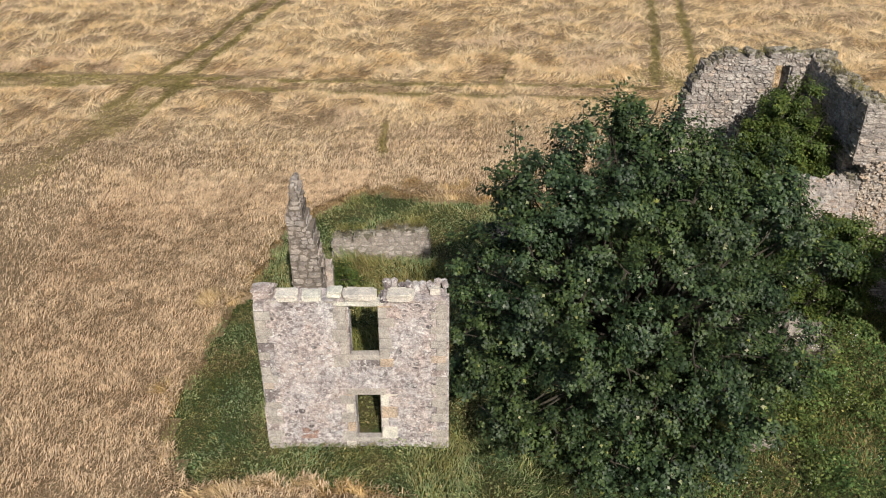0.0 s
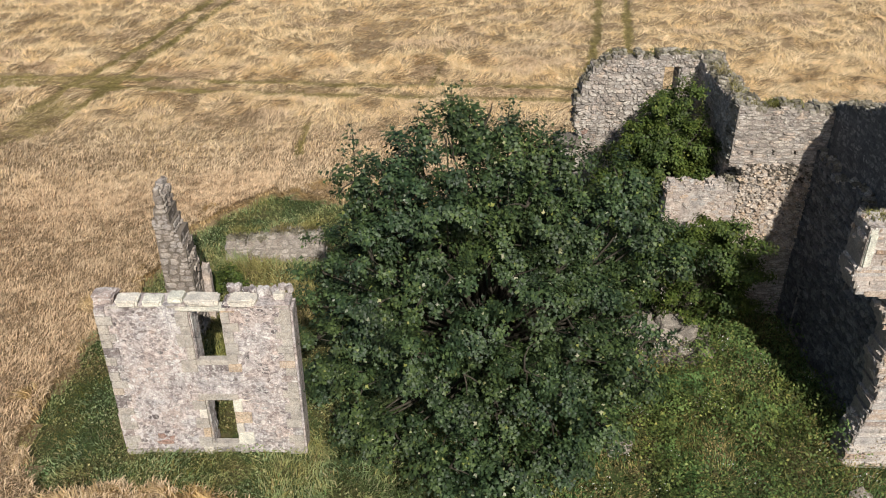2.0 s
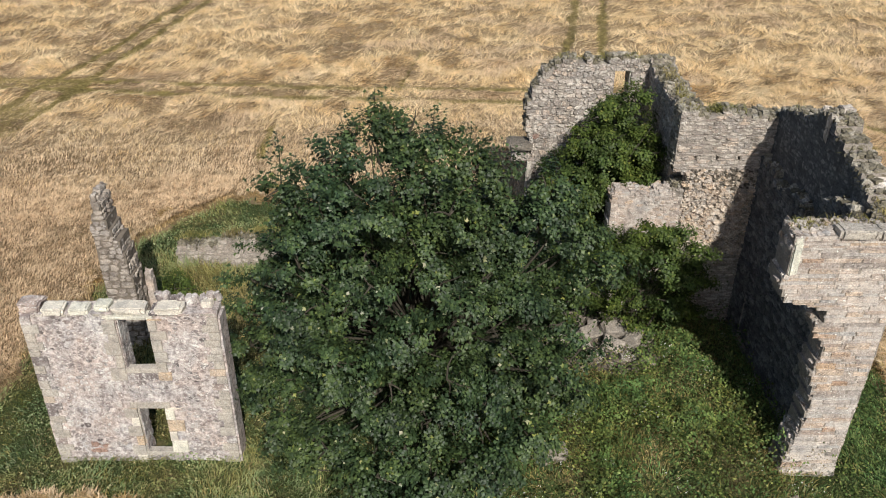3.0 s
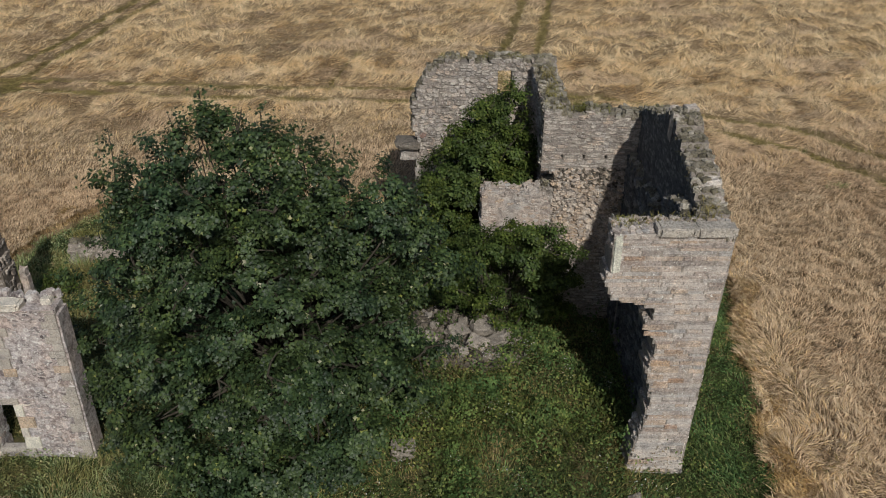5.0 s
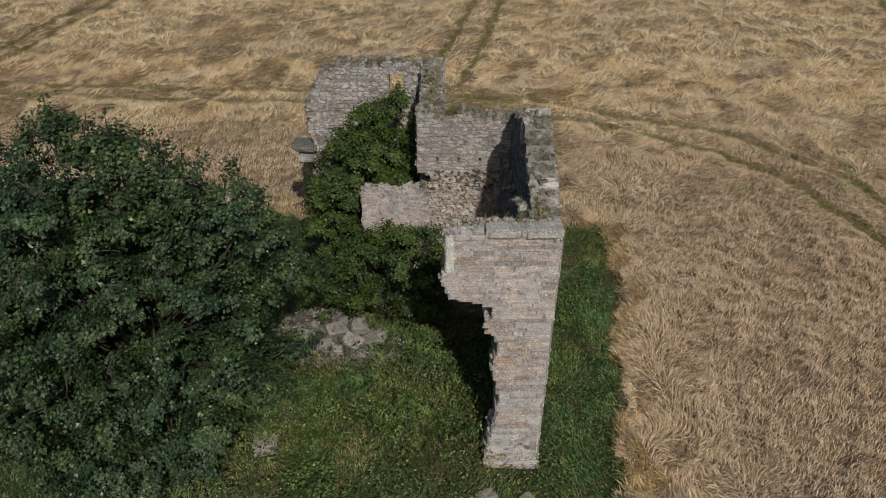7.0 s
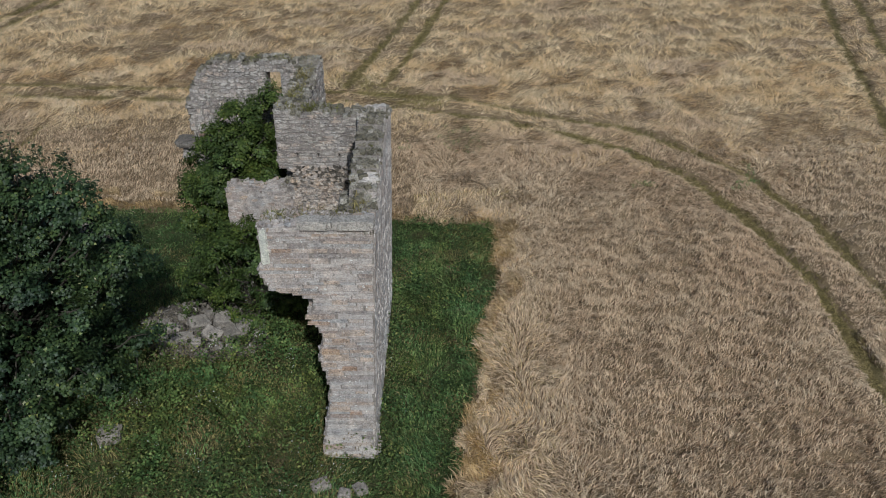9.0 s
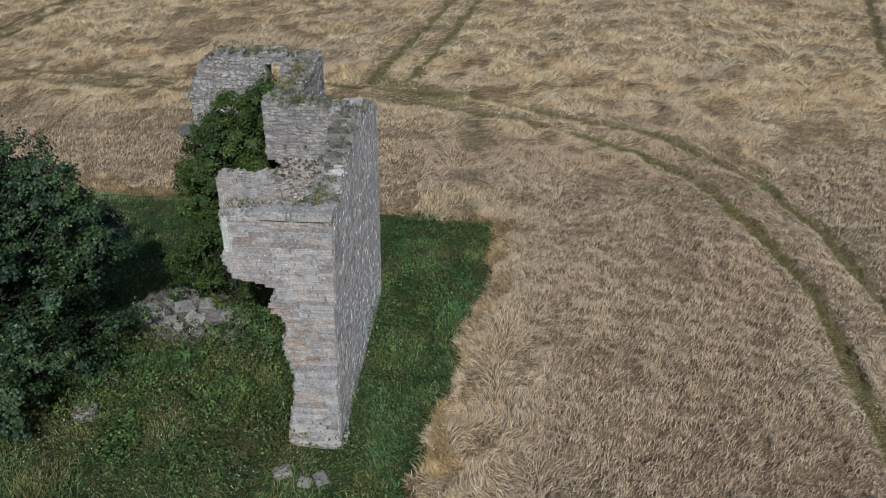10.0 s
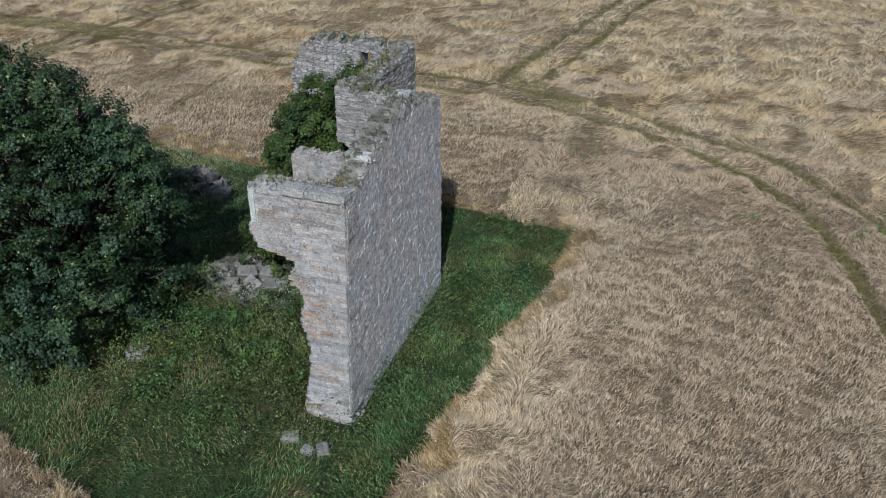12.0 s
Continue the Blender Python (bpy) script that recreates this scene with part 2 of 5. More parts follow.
M_PALEGRASS = blade_material("pale_grass", ((0.0, (0.17, 0.235, 0.11)), (0.4, (0.25, 0.335, 0.16)), (0.8, (0.34, 0.42, 0.215)), (1.0, (0.46, 0.45, 0.28))), (1.25, 0.96, 0.8), 0.6, 0.45, clump=0.32, clump_scale=1.7)
M_DRYGRASS = blade_material("dry_grass", ((0.0, (0.16, 0.13, 0.05)), (0.5, (0.27, 0.22, 0.085)), (1.0, (0.44, 0.35, 0.16))), (0.7, 0.85, 0.6), 0.5, 0.3, clump=0.3, clump_scale=1.5)
M_WEED = blade_material("weed_leaves", ((0.0, (0.05, 0.090, 0.03)), (0.45, (0.082, 0.148, 0.046)), (0.85, (0.132, 0.21, 0.064)), (1.0, (0.205, 0.255, 0.09))), (1.5, 1.08, 0.9), 0.55, 0.35, 0.6, clump=0.5, clump_scale=1.6)
M_DOCK = blade_material("brown_seed_heads", ((0.0, (0.11, 0.07, 0.04)), (0.4, (0.19, 0.13, 0.065)), (0.75, (0.24, 0.19, 0.085)), (1.0, (0.30, 0.22, 0.13))), (0.9, 1.05, 0.8), 0.5, 0.15)
M_FLOWER = blade_material("white_umbels", ((0.0, (0.55, 0.55, 0.50)), (1.0, (0.72, 0.72, 0.68))), (0.95, 0.95, 0.9), 0.5, 0.2)
M_LEAF = blade_material("maple_leaves", ((0.0, (0.016, 0.031, 0.015)), (0.4, (0.028, 0.052, 0.023)), (0.8, (0.046, 0.077, 0.032)), (0.975, (0.062, 0.096, 0.038)), (0.992, (0.14, 0.17, 0.055)), (1.0, (0.28, 0.30, 0.25))), (1.3, 1.1, 0.8), 0.45, 0.14, 0.5, clump=0.4, clump_scale=0.9, spec=0.3)
M_IVY = blade_material("shrub_leaves", ((0.0, (0.036, 0.058, 0.017)), (0.5, (0.062, 0.098, 0.028)), (0.9, (0.10, 0.145, 0.042)), (1.0, (0.15, 0.175, 0.055))), (1.2, 1.05, 0.75), 0.6, 0.3, 0.5, clump=0.35, clump_scale=1.3)


# ---- makers ----
def finish(mesh, material):
    mesh.materials.append(material)
    return mesh


def mesh_of(name, verts, faces, material):
    mesh = bpy.data.meshes.new(name)
    mesh.from_pydata([tuple(v) for v in verts], [], faces)
    mesh.update()
    return finish(mesh, material)


def thing(name, at, label, category, group="", kind=""):
    return tagged(place(new(name), at), label, category, group, kind)


def place(ob, at):
    ob.location = at
    return ob


def child(name, mesh, parent, label=""):
    """A part whose mesh is given in world metres, under a thing or under a part."""
    ob = new(name, mesh)
    ob.parent = parent
    if parent.parent is None and parent.data is None:
        ob.matrix_parent_inverse = Matrix.Translation(-Vector(parent.location))
    if label:
        tagged(ob, label)
    return ob


def part(name, bm, material, parent, label=""):
    mesh = bpy.data.meshes.new(name)
    bm.to_mesh(mesh)
    bm.free()
    return child(name, finish(mesh, material), parent, label)


def stuff_mesh(name, verts, tris, material):
    """A mesh from numpy arrays of corners and triangles."""
    verts, tris = np.ascontiguousarray(verts, dtype=np.float32), np.ascontiguousarray(tris, dtype=np.int32)
    mesh = bpy.data.meshes.new(name)
    mesh.vertices.add(len(verts))
    mesh.vertices.foreach_set("co", verts.ravel())
    mesh.loops.add(tris.size)
    mesh.loops.foreach_set("vertex_index", tris.ravel())
    mesh.polygons.add(len(tris))
    mesh.polygons.foreach_set("loop_start", np.arange(0, tris.size, 3, dtype=np.int32))
    mesh.polygons.foreach_set("loop_total", np.full(len(tris), 3, dtype=np.int32))
    mesh.update()
    mesh.validate()
    return finish(mesh, material)


def lattice_noise(x, y, scale, seed):
    """Smooth value noise, 0 to 1, over arrays."""
    grid = np.random.RandomState(seed).rand(256, 256)
    u, v = x / scale + 1000.0, y / scale + 1000.0
    i, j = np.floor(u).astype(int), np.floor(v).astype(int)
    f, g = u - i, v - j
    f, g = f * f * (3 - 2 * f), g * g * (3 - 2 * g)
    a, b = grid[i % 256, j % 256], grid[(i + 1) % 256, j % 256]
    c, d = grid[i % 256, (j + 1) % 256], grid[(i + 1) % 256, (j + 1) % 256]
    return (a * (1 - f) + b * f) * (1 - g) + (c * (1 - f) + d * f) * g


def in_poly(x, y, poly):
    """Whether points lie in a polygon; x and y arrays or numbers."""
    x, y = np.asarray(x, float), np.asarray(y, float)
    inside = np.zeros(x.shape, bool)
    for (x0, y0), (x1, y1) in zip(poly, poly[1:] + poly[:1]):
        if y0 != y1:
            cross = ((y0 > y) != (y1 > y)) & (x < (x1 - x0) * (y - y0) / (y1 - y0) + x0)
            inside ^= cross
    return inside


def from_line(x, y, line):
    """Distance of points from a broken line."""
    best = np.full(np.shape(x), 1e9)
    for (x0, y0), (x1, y1) in zip(line, line[1:]):
        dx, dy = x1 - x0, y1 - y0
        s = np.clip(((x - x0) * dx + (y - y0) * dy) / (dx * dx + dy * dy), 0, 1)
        best = np.minimum(best, np.hypot(x - x0 - s * dx, y - y0 - s * dy))
    return best


# ---- stones: a few shapes shared by all the walls; x along the wall, y outwards, z up ----
def stone_shape(seed, corners, round_by, lump):
    r = random.Random(seed)
    ring = []
    for c in range(corners):
        a = 2 * math.pi * (c + 0.5 + r.uniform(-0.18, 0.18)) / corners
        ca, sa = math.cos(a), math.sin(a)
        p = 7.0 if corners == 4 else 6.0
        q = (abs(ca) ** p + abs(sa) ** p) ** (-1 / p)
        q *= r.uniform(1 - lump, 1.0)
        ring.append((0.5 * ca * q, 0.5 * sa * q))
    if corners == 4:
        ring = [(sx * 0.5 * r.uniform(1 - lump, 1), sz * 0.5 * r.uniform(1 - lump, 1)) for sx, sz in ((1, 1), (-1, 1), (-1, -1), (1, -1))]
    verts, n = [], len(ring)
    for x, z in ring:
        verts.append((x, -0.5, z))
    for x, z in ring:
        verts.append((x, 0.5 - round_by * r.uniform(0.7, 1.3), z))
    for x, z in ring:
        s = 1 - 0.55 * round_by * r.uniform(0.7, 1.3)
        verts.append((x * s, 0.5 + r.uniform(-0.12, 0.05) * lump * 4, z * s))
    faces = []
    for a in range(n):
        b = (a + 1) % n
        faces += [(a, b, n + b, n + a), (n + a, n + b, 2 * n + b, 2 * n + a)]
    faces.append(tuple(range(2 * n, 3 * n)))
    faces = [tuple(reversed(f)) for f in faces]
    return verts, faces


RUBBLE = [stone_shape(s, (5, 6, 7, 8)[s % 4], 0.16, 0.3) for s in range(10)]
BLOCKS = [stone_shape(40 + s, 4, 0.1, 0.1) for s in range(8)]
_shared = {}


def shared_mesh(kind, index, material):
    key = (kind, index, material.name)
    if key not in _shared:
        verts, faces = (RUBBLE if kind == "rubble" else BLOCKS)[index]
        _shared[key] = mesh_of("stone", verts, faces, material)
    return _shared[key]


class Stones:
    """Collects the stones of one wall and puts them up: the first as pieces of their own, the rest joined."""

    def __init__(self, seed):
        self.r, self.all = random.Random(seed), []

    def add(self, at, out, size, kind, material, twist=0.0):
        out = Vector(out).normalized()
        if kind == "rubble":
            out = (out + Vector([self.r.uniform(-0.13, 0.13) for _ in range(3)])).normalized()
        side = out.cross(Vector((0, 0, 1)))
        if side.length < 0.1:
            side = Vector((1, 0, 0))
        side.normalize()
        up = side.cross(out)
        m = Matrix((side, out, up)).transposed() @ Matrix.Rotation(radians(twist), 3, "Y") @ Matrix.Diagonal(size)
        m = Matrix.Translation(at) @ m.to_4x4()
        self.all.append((m, kind, self.r.randrange(8), material))

    def put(self, parent, limit, name="stone"):
        for m, kind, index, material in self.all[:limit]:
            ob = new(name, shared_mesh(kind, index, material))
            ob.parent = parent
            if parent.data is None:
                ob.matrix_parent_inverse = Matrix.Translation(-Vector(parent.location))
            ob.matrix_basis = m
        rest = {}
        for row in self.all[limit:]:
            rest.setdefault(row[3].name, []).append(row)
        for rows in rest.values():
            verts, faces = [], []
            for m, kind, index, _ in rows:
                vs, fs = (RUBBLE if kind == "rubble" else BLOCKS)[index]
                k = len(verts)
                verts += [tuple(m @ Vector(v)) for v in vs]
                faces += [tuple(k + i for i in f) for f in fs]
            tagged(child("facing", mesh_of("facing", verts, faces, rows[0][3]), parent), kind="stuff")


def runs(inside, u0, u1, z, step=0.05):
    """The stretches of a course that lie in the wall."""
    us = np.arange(u0 + step / 2, u1, step)
    got, start = [], None
    for u, ok in zip(us, inside(us, np.full(us.shape, z))):
        if ok and start is None:
            start = u - step / 2
        if not ok and start is not None:
            got.append((start, u - step / 2))
            start = None
    if start is not None:
        got.append((start, u1))
    return [(a, b) for a, b in got if b - a > 0.08]


def build_wall(parent, name, origin, along, out, thick, outline, holes=(), course=(0.2, 0.3), width=(0.2, 0.5), kind="rubble", stone=None,
               core=None, seed=1, faces=("front",), back_stone=None, limit=300, rough=0.06, proud=0.05, split=0.35, top_stones=True, label="", skip=(), fill=1.0, jag=0.0, clean=(False, False), top_stone=None, back_core=None, depth_of=0.08, twist=9, bare=0.0, lean=0.0, tight=False, undercut=0.0):
    """A ruined wall: a core in courses with ragged ends, faced with single stones. The outline is given as (along, up); the front looks along out."""
    r = random.Random(seed)
    origin, along, out = Vector(origin), Vector(along).normalized(), Vector(out).normalized()
    us, zs = [p[0] for p in outline], [p[1] for p in outline]
    step = 0.1
    u_lo, z_lo = min(us), min(zs)

    def inside(u, z):
        wave = jag * (lattice_noise(u, u * 0 + seed, 0.8, 90) + 0.5 * lattice_noise(u, u * 0 + seed, 0.25, 91) - 0.75)
        ok = in_poly(u, z + wave, outline)
        for a, b, c, d in holes:
            ok = ok & ~((u > a) & (u < b) & (z > c) & (z < d))
        return ok

    def at(u, d, z):
        return origin + along * u - out * (d - lean * z) + Vector((0, 0, z))

    stones = Stones(seed)
    z, courses = z_lo, []
    marks = sorted({c for h in holes for c in h[2:]})
    while z < max(zs) + jag - 0.05:
        h = r.uniform(*course)
        for m in marks:
            if z < m - 0.02 < z + h + 0.06:
                h = max(m - z, 0.06)
                break
        courses.append((z, h))
        z += h

    def hole_edge(u, z):
        return any(abs(u - e) < 0.08 and c < z < d for a, b, c, d in holes for e in (a, b))

    spans = []
    for z, h in courses:
        got = []
        for a, b in runs(inside, u_lo, max(us), z + h / 2):
            ga = hole_edge(a, z + h / 2) or (clean[0] and a < u_lo + 0.25)
            gb = hole_edge(b, z + h / 2) or (clean[1] and b > max(us) - 0.25)
            drift = [rough * (1.6 * float(lattice_noise(np.array(z), np.array(seed + e), 0.7, 92)) - 0.8) + r.uniform(-0.3, 0.3) * rough for e in (0.0, 40.0)]
            got.append((a + (0 if ga else drift[0]), b + (0 if gb else drift[1]), ga, gb))
        spans.append(got)

    # the core, in cells that share their corners
    wide = int((max(us) - u_lo + 2 * rough) / step) + 3
    cells = set()
    for k, got in enumerate(spans):
        for a, b, _, _ in got:
            for i in range(wide):
                u = u_lo + (i - 1 + 0.5) * step
                if a < u < b:
                    cells.add((i, k))
    levels = [z for z, _ in courses] + [courses[-1][0] + courses[-1][1]]
    verts, quads, inner, broken, seen = [], [], [], [], {}

    def corner(i, k, side):
        key = (i, k, side)
        if key not in seen:
            seen[key] = len(verts)
            p = at(u_lo + (i - 1) * step, thick if side else 0.0, levels[k])
            verts.append(tuple(p + noise.noise_vector(p * 3.0) * 0.012))
        return seen[key]

    for i, k in sorted(cells):
        c = [[corner(i + x, k + y, d) for x, y in ((0, 0), (1, 0), (1, 1), (0, 1))] for d in (0, 1)]
        inner.append(len(quads) + 1)
        quads += [tuple(c[0]), tuple(reversed(c[1]))]
        for x, y, e in ((0, -1, (0, 1)), (1, 0, (1, 2)), (0, 1, (2, 3)), (-1, 0, (3, 0))):
            if (i + x, k + y) not in cells:
                broken.append(len(quads))
                quads.append((c[0][e[1]], c[0][e[0]], c[1][e[0]], c[1][e[1]]))

    for (z, h), got in reversed(list(zip(courses, spans))):
        for a0, b0, ga, gb in got:
            for side in faces:
                normal, depth = (out, 0.0) if side == "front" else (-out, thick)
                material = stone if side == "front" or back_stone is None else back_stone
                u = a0
                while u < b0 - 0.05:
                    w = min(r.uniform(*width), b0 - u)
                    if b0 - u - w < width[0] * 0.6:
                        w = b0 - u
                    mid = u + w / 2
                    if any(sa < mid < sb and sc < z + h / 2 < sd for sa, sb, sc, sd in skip):
                        u += w
                        continue
                    if side == "front" and bare and r.random() < bare:
                        u += w
                        continue
                    rows = ((0.0, 1.0),)
                    if r.random() < split and h > 0.14:
                        c = r.uniform(0.35, 0.65)
                        rows = ((0.0, c), (c, 1.0))
                    for lo, hi in rows:
                        p = r.uniform(0.25, 1.0) * proud
                        size = (max(w - 0.002, 0.04), depth_of, max(h * (hi - lo) - 0.003, 0.03))
                        shift = Vector((0, 0, 0))
                        if kind == "rubble":
                            size = (size[0] * fill * (r.uniform(1.0, 1.16) if tight else r.uniform(0.82, 1.06)), depth_of, size[2] * fill * (r.uniform(1.0, 1.2) if tight else r.uniform(0.85, 1.1)))
                            shift = along * r.uniform(-0.03, 0.03) + Vector((0, 0, r.uniform(-0.03, 0.03)))
                        pos = at(mid, depth, z + h * (lo + hi) / 2) + normal * (p - depth_of / 2) + shift
                        stones.add(pos, normal, size, kind, material, (r.uniform(-twist, twist) if side == "front" else r.uniform(-5, 5)) if kind == "rubble" else r.uniform(-0.8, 0.8))
                    u += w
            # broken ends show blocks through the thickness
            for u, sign, clean in ((a0, -1, ga), (b0, 1, gb)):
                d = 0.05
                while d < thick - 0.1:
                    w = min(r.uniform(0.14, 0.4), thick - d - 0.02)
                    p = 0.015 if clean else r.uniform(-0.02, 0.07)
                    stones.add(at(u, d + w / 2, z + h / 2) + along * sign * (p - 0.08 - (0 if clean else undercut * d)), along * sign, (w, 0.18, h * r.uniform(0.92, 1.08)), "rubble" if not clean else "block", stone if clean else top_stone or stone, 0 if clean else r.uniform(-9, 9))
                    d += w
            # loose top stones where nothing lies above
            if top_stones:
                u = a0
                while u < b0 - 0.06:
                    w = min(r.uniform(0.09, 0.3), b0 - u)
                    if not bool(inside(np.array([u + w / 2]), np.array([z + h * 1.5]))[0]) and not any(ha - 0.1 < u + w / 2 < hb + 0.1 and abs(z + h - hc) < 0.1 for ha, hb, hc, hd in holes):
                        d = 0.0
                        while d < thick - 0.05:
                            q = min(r.uniform(0.09, 0.26), thick - d)
                            up = 0.06 * math.sin(math.pi * (d + q / 2) / thick)
                            stones.add(at(u + w / 2, d + q / 2, z + h + up + r.uniform(-0.07, 0.03)), (r.uniform(-0.3, 0.3), r.uniform(-0.3, 0.3), 1), (w * r.uniform(1.0, 1.4), r.uniform(0.08, 0.16), q * r.uniform(1.0, 1.4)), "rubble" if r.random() < 0.75 else "block", top_stone or stone, r.uniform(-40, 40))
                            d += q
                    u += w
    body = child(name, mesh_of(name, verts, quads, core), parent, label)
    if back_core:
        body.data.materials.append(back_core)
        for i in inner:
            body.data.polygons[i].material_index = 1
    if top_stone:
        body.data.materials.append(M_MORTAR)
        for i in broken:
            body.data.polygons[i].material_index = len(body.data.materials) - 1
    stones.put(body, limit)
    return body


def boulder_mesh(name, size, seed, material):
    """A quarried block or boulder, worn and chipped, its foot at zero."""
    bm = bmesh.new()
    bmesh.ops.create_cube(bm, size=1.0)
    bmesh.ops.bevel(bm, geom=bm.edges[:], offset=0.09, segments=1, affect="EDGES")
    bmesh.ops.subdivide_edges(bm, edges=bm.edges[:], cuts=2, use_grid_fill=True)
    for v in bm.verts:
        p = v.co * 1.6 + Vector((seed * 3.1, seed * 1.7, 0))
        v.co += noise.noise_vector(p) * 0.09 + noise.noise_vector(p * 4.0) * 0.025
        v.co = Vector((v.co.x * size[0], v.co.y * size[1], (v.co.z + 0.45) * size[2]))
    mesh = bpy.data.meshes.new(name)
    bm.to_mesh(mesh)
    bm.free()
    return finish(mesh, material)


# ---- the lie of the land ----
GREEN = [(22.5, 15.0), (22.4, 18.2), (22.4, 21.0), (22.5, 23.2), (23.0, 25.7), (23.4, 28.6), (24.2, 32.3), (24.6, 36.9), (21.0, 37.3), (16.5, 37.6), (10.0, 38.2),
         (2.8, 38.9), (-0.7, 39.2), (-4.2, 40.0), (-5.9, 38.5), (-7.3, 36.6), (-8.1, 32.1), (-8.8, 29.0), (-9.5, 23.8), (-9.2, 21.4), (-7.6, 19.4),
         (-4.7, 19.5), (-2.4, 19.1), (3.0, 17.4), (8.5, 15.6), (12.2, 14.6), (17.0, 13.6)]


def ground_height(x, y):
    mound = 1.3 * np.exp(-((x - 12.4) / 4.5) ** 2 - ((y - 25.2) / 5.7) ** 2)
    floor = 0.65 * np.exp(-((x + 2.6) / 3.2) ** 4 - ((y - 27.5) / 5.5) ** 4)
    near = np.exp(-((x - 8) / 60) ** 4 - ((y - 30) / 60) ** 4)
    return mound + floor + near * (0.12 * (lattice_noise(x, y, 3.1, 5) - 0.5) + 0.05 * (lattice_noise(x, y, 0.9, 6) - 0.5))


def stretched(lo, hi, step, far):
    axis = list(np.arange(lo, hi, step))
    gap = step
    left, right = [], []
    while not left or left[-1] > -far:
        gap *= 1.5
        left.append((left[-1] if left else axis[0]) - gap)
        right.append((right[-1] if right else axis[-1]) + gap)
    return np.array(left[::-1] + axis + right)


gx, gy = np.meshgrid(stretched(-14, 30, 0.4, 1500.0), stretched(10, 44, 0.4, 1500.0))
gz = ground_height(gx, gy)
rows, cols = gx.shape
index = np.arange(rows * cols).reshape(rows, cols)
a, b, c, d = index[:-1, :-1].ravel(), index[:-1, 1:].ravel(), index[1:, 1:].ravel(), index[1:, :-1].ravel()
sheet = stuff_mesh("ground", np.stack([gx, gy, gz], -1).reshape(-1, 3), np.concatenate([np.stack([a, b, c], 1), np.stack([a, c, d], 1)]), M_GROUND)
sheet.materials.append(M_STRAW)
mx, my = (gx[:-1, :-1] + gx[1:, 1:]).ravel() / 2, (gy[:-1, :-1] + gy[1:, 1:]).ravel() / 2
in_field = (~in_poly(mx, my, GREEN)).astype(np.int32)
sheet.polygons.foreach_set("material_index", np.concatenate([in_field, in_field]))
tagged(new("ground", sheet), "rough grassy ground round the ruins, straw-littered soil under the crop", "ground", kind="structure")

# ---- the wheat ----
HEADLAND = [[(-60.0, 60.0), (-31.0, 58.7), (-19.0, 58.2), (-8.0, 57.1), (1.0, 56.5), (12.0, 56.2), (17.5, 55.4), (22.4, 54.6), (26.1, 52.4), (33.0, 49.2), (36.0, 46.0), (38.4, 42.6), (40.3, 37.2), (41.0, 30.0), (40.5, 18.0), (39.5, 8.0)],
            [(-60.0, 57.5), (-30.0, 56.5), (-20.0, 56.5), (-8.0, 55.1), (1.0, 54.4), (8.0, 54.0), (15.0, 53.7), (22.4, 51.7), (26.0, 50.2), (29.4, 48.1), (32.5, 45.7), (35.1, 42.3), (37.0, 37.5), (38.3, 31.0), (38.0, 22.0), (37.0, 8.0)]]
LANES = [[(20.4, 86.0), (19.0, 79.3), (17.4, 69.4), (16.0, 62.9), (14.7, 56.8)], [(23.0, 86.0), (21.5, 79.4), (19.8, 69.0), (18.5, 62.0), (17.4, 57.0)],
         [(-15.2, 86.0), (-16.5, 78.8), (-19.2, 62.5), (-20.7, 57.5), (-21.7, 52.1)], [(-13.5, 86.0), (-14.7, 78.8), (-17.4, 61.8), (-18.3, 56.5), (-18.9, 51.0)],
         [(58.8, 86.0), (53.6, 66.8), (50.4, 53.0), (47.4, 40.0)], [(61.8, 86.0), (56.4, 66.0), (53.0, 52.0), (50.2, 40.0)]]
RUTS = HEADLAND + LANES
FAINT = [[(5.2, 64.0), (3.9, 56.4)], [(-3.6, 49.4), (-3.5, 44.4)]]
TRODDEN = [[(-60.0, 58.8), (-30.0, 57.6), (-19.0, 57.3)], [(-20.2, 52.5), (-21.4, 46.0), (-23.4, 40.3), (-26.5, 33.0)], [(15.2, 58.5), (17.0, 55.6), (20.5, 53.6)]]


def rut_depth(x, y):
    wobble = 0.25 * (lattice_noise(x, y, 2.3, 31) - 0.5)
    deep = np.zeros(np.shape(x))
    for line in RUTS:
        deep = np.maximum(deep, np.clip(1.5 - np.abs(from_line(x, y, line) + wobble) / 0.31, 0, 1))
    for line in FAINT:
        deep = np.maximum(deep, 0.55 * np.clip(1.6 - np.abs(from_line(x, y, line) + wobble) / 0.2, 0, 1))
    return deep


def trodden(x, y):
    deep = np.zeros(np.shape(x))
    for line, wide in zip(TRODDEN, (0.9, 1.5, 1.4)):
        deep = np.maximum(deep, np.clip(1.4 - from_line(x, y, line) / wide - 0.8 * (lattice_noise(x, y, 1.7, 32) - 0.3), 0, 1))
    return deep


def lodged(x, y):
    """How far the crop lies flat: beyond the tracks, and in patches."""
    far = np.clip((y - 47.0 + 0.12 * np.abs(x - 8)) / 7.0, 0, 1)
    right = np.clip(1.25 - np.hypot((x - 29) / 9.0, (y - 46.5) / 8.0), 0, 1)
    patches = np.clip((lattice_noise(x, y, 6.5, 33) - 0.66) * 5, 0, 1) * (x > 10)
    edge = np.clip(1.25 - (x - 22.5) / 4.5, 0, 1) * (x > 20) * np.clip((y - 14) / 3, 0, 1)
    return np.clip(np.maximum.reduce([far * (0.72 + 0.3 * lattice_noise(x, y, 3.2, 34)), right, patches * 0.7, edge * 0.9]), 0, 1)


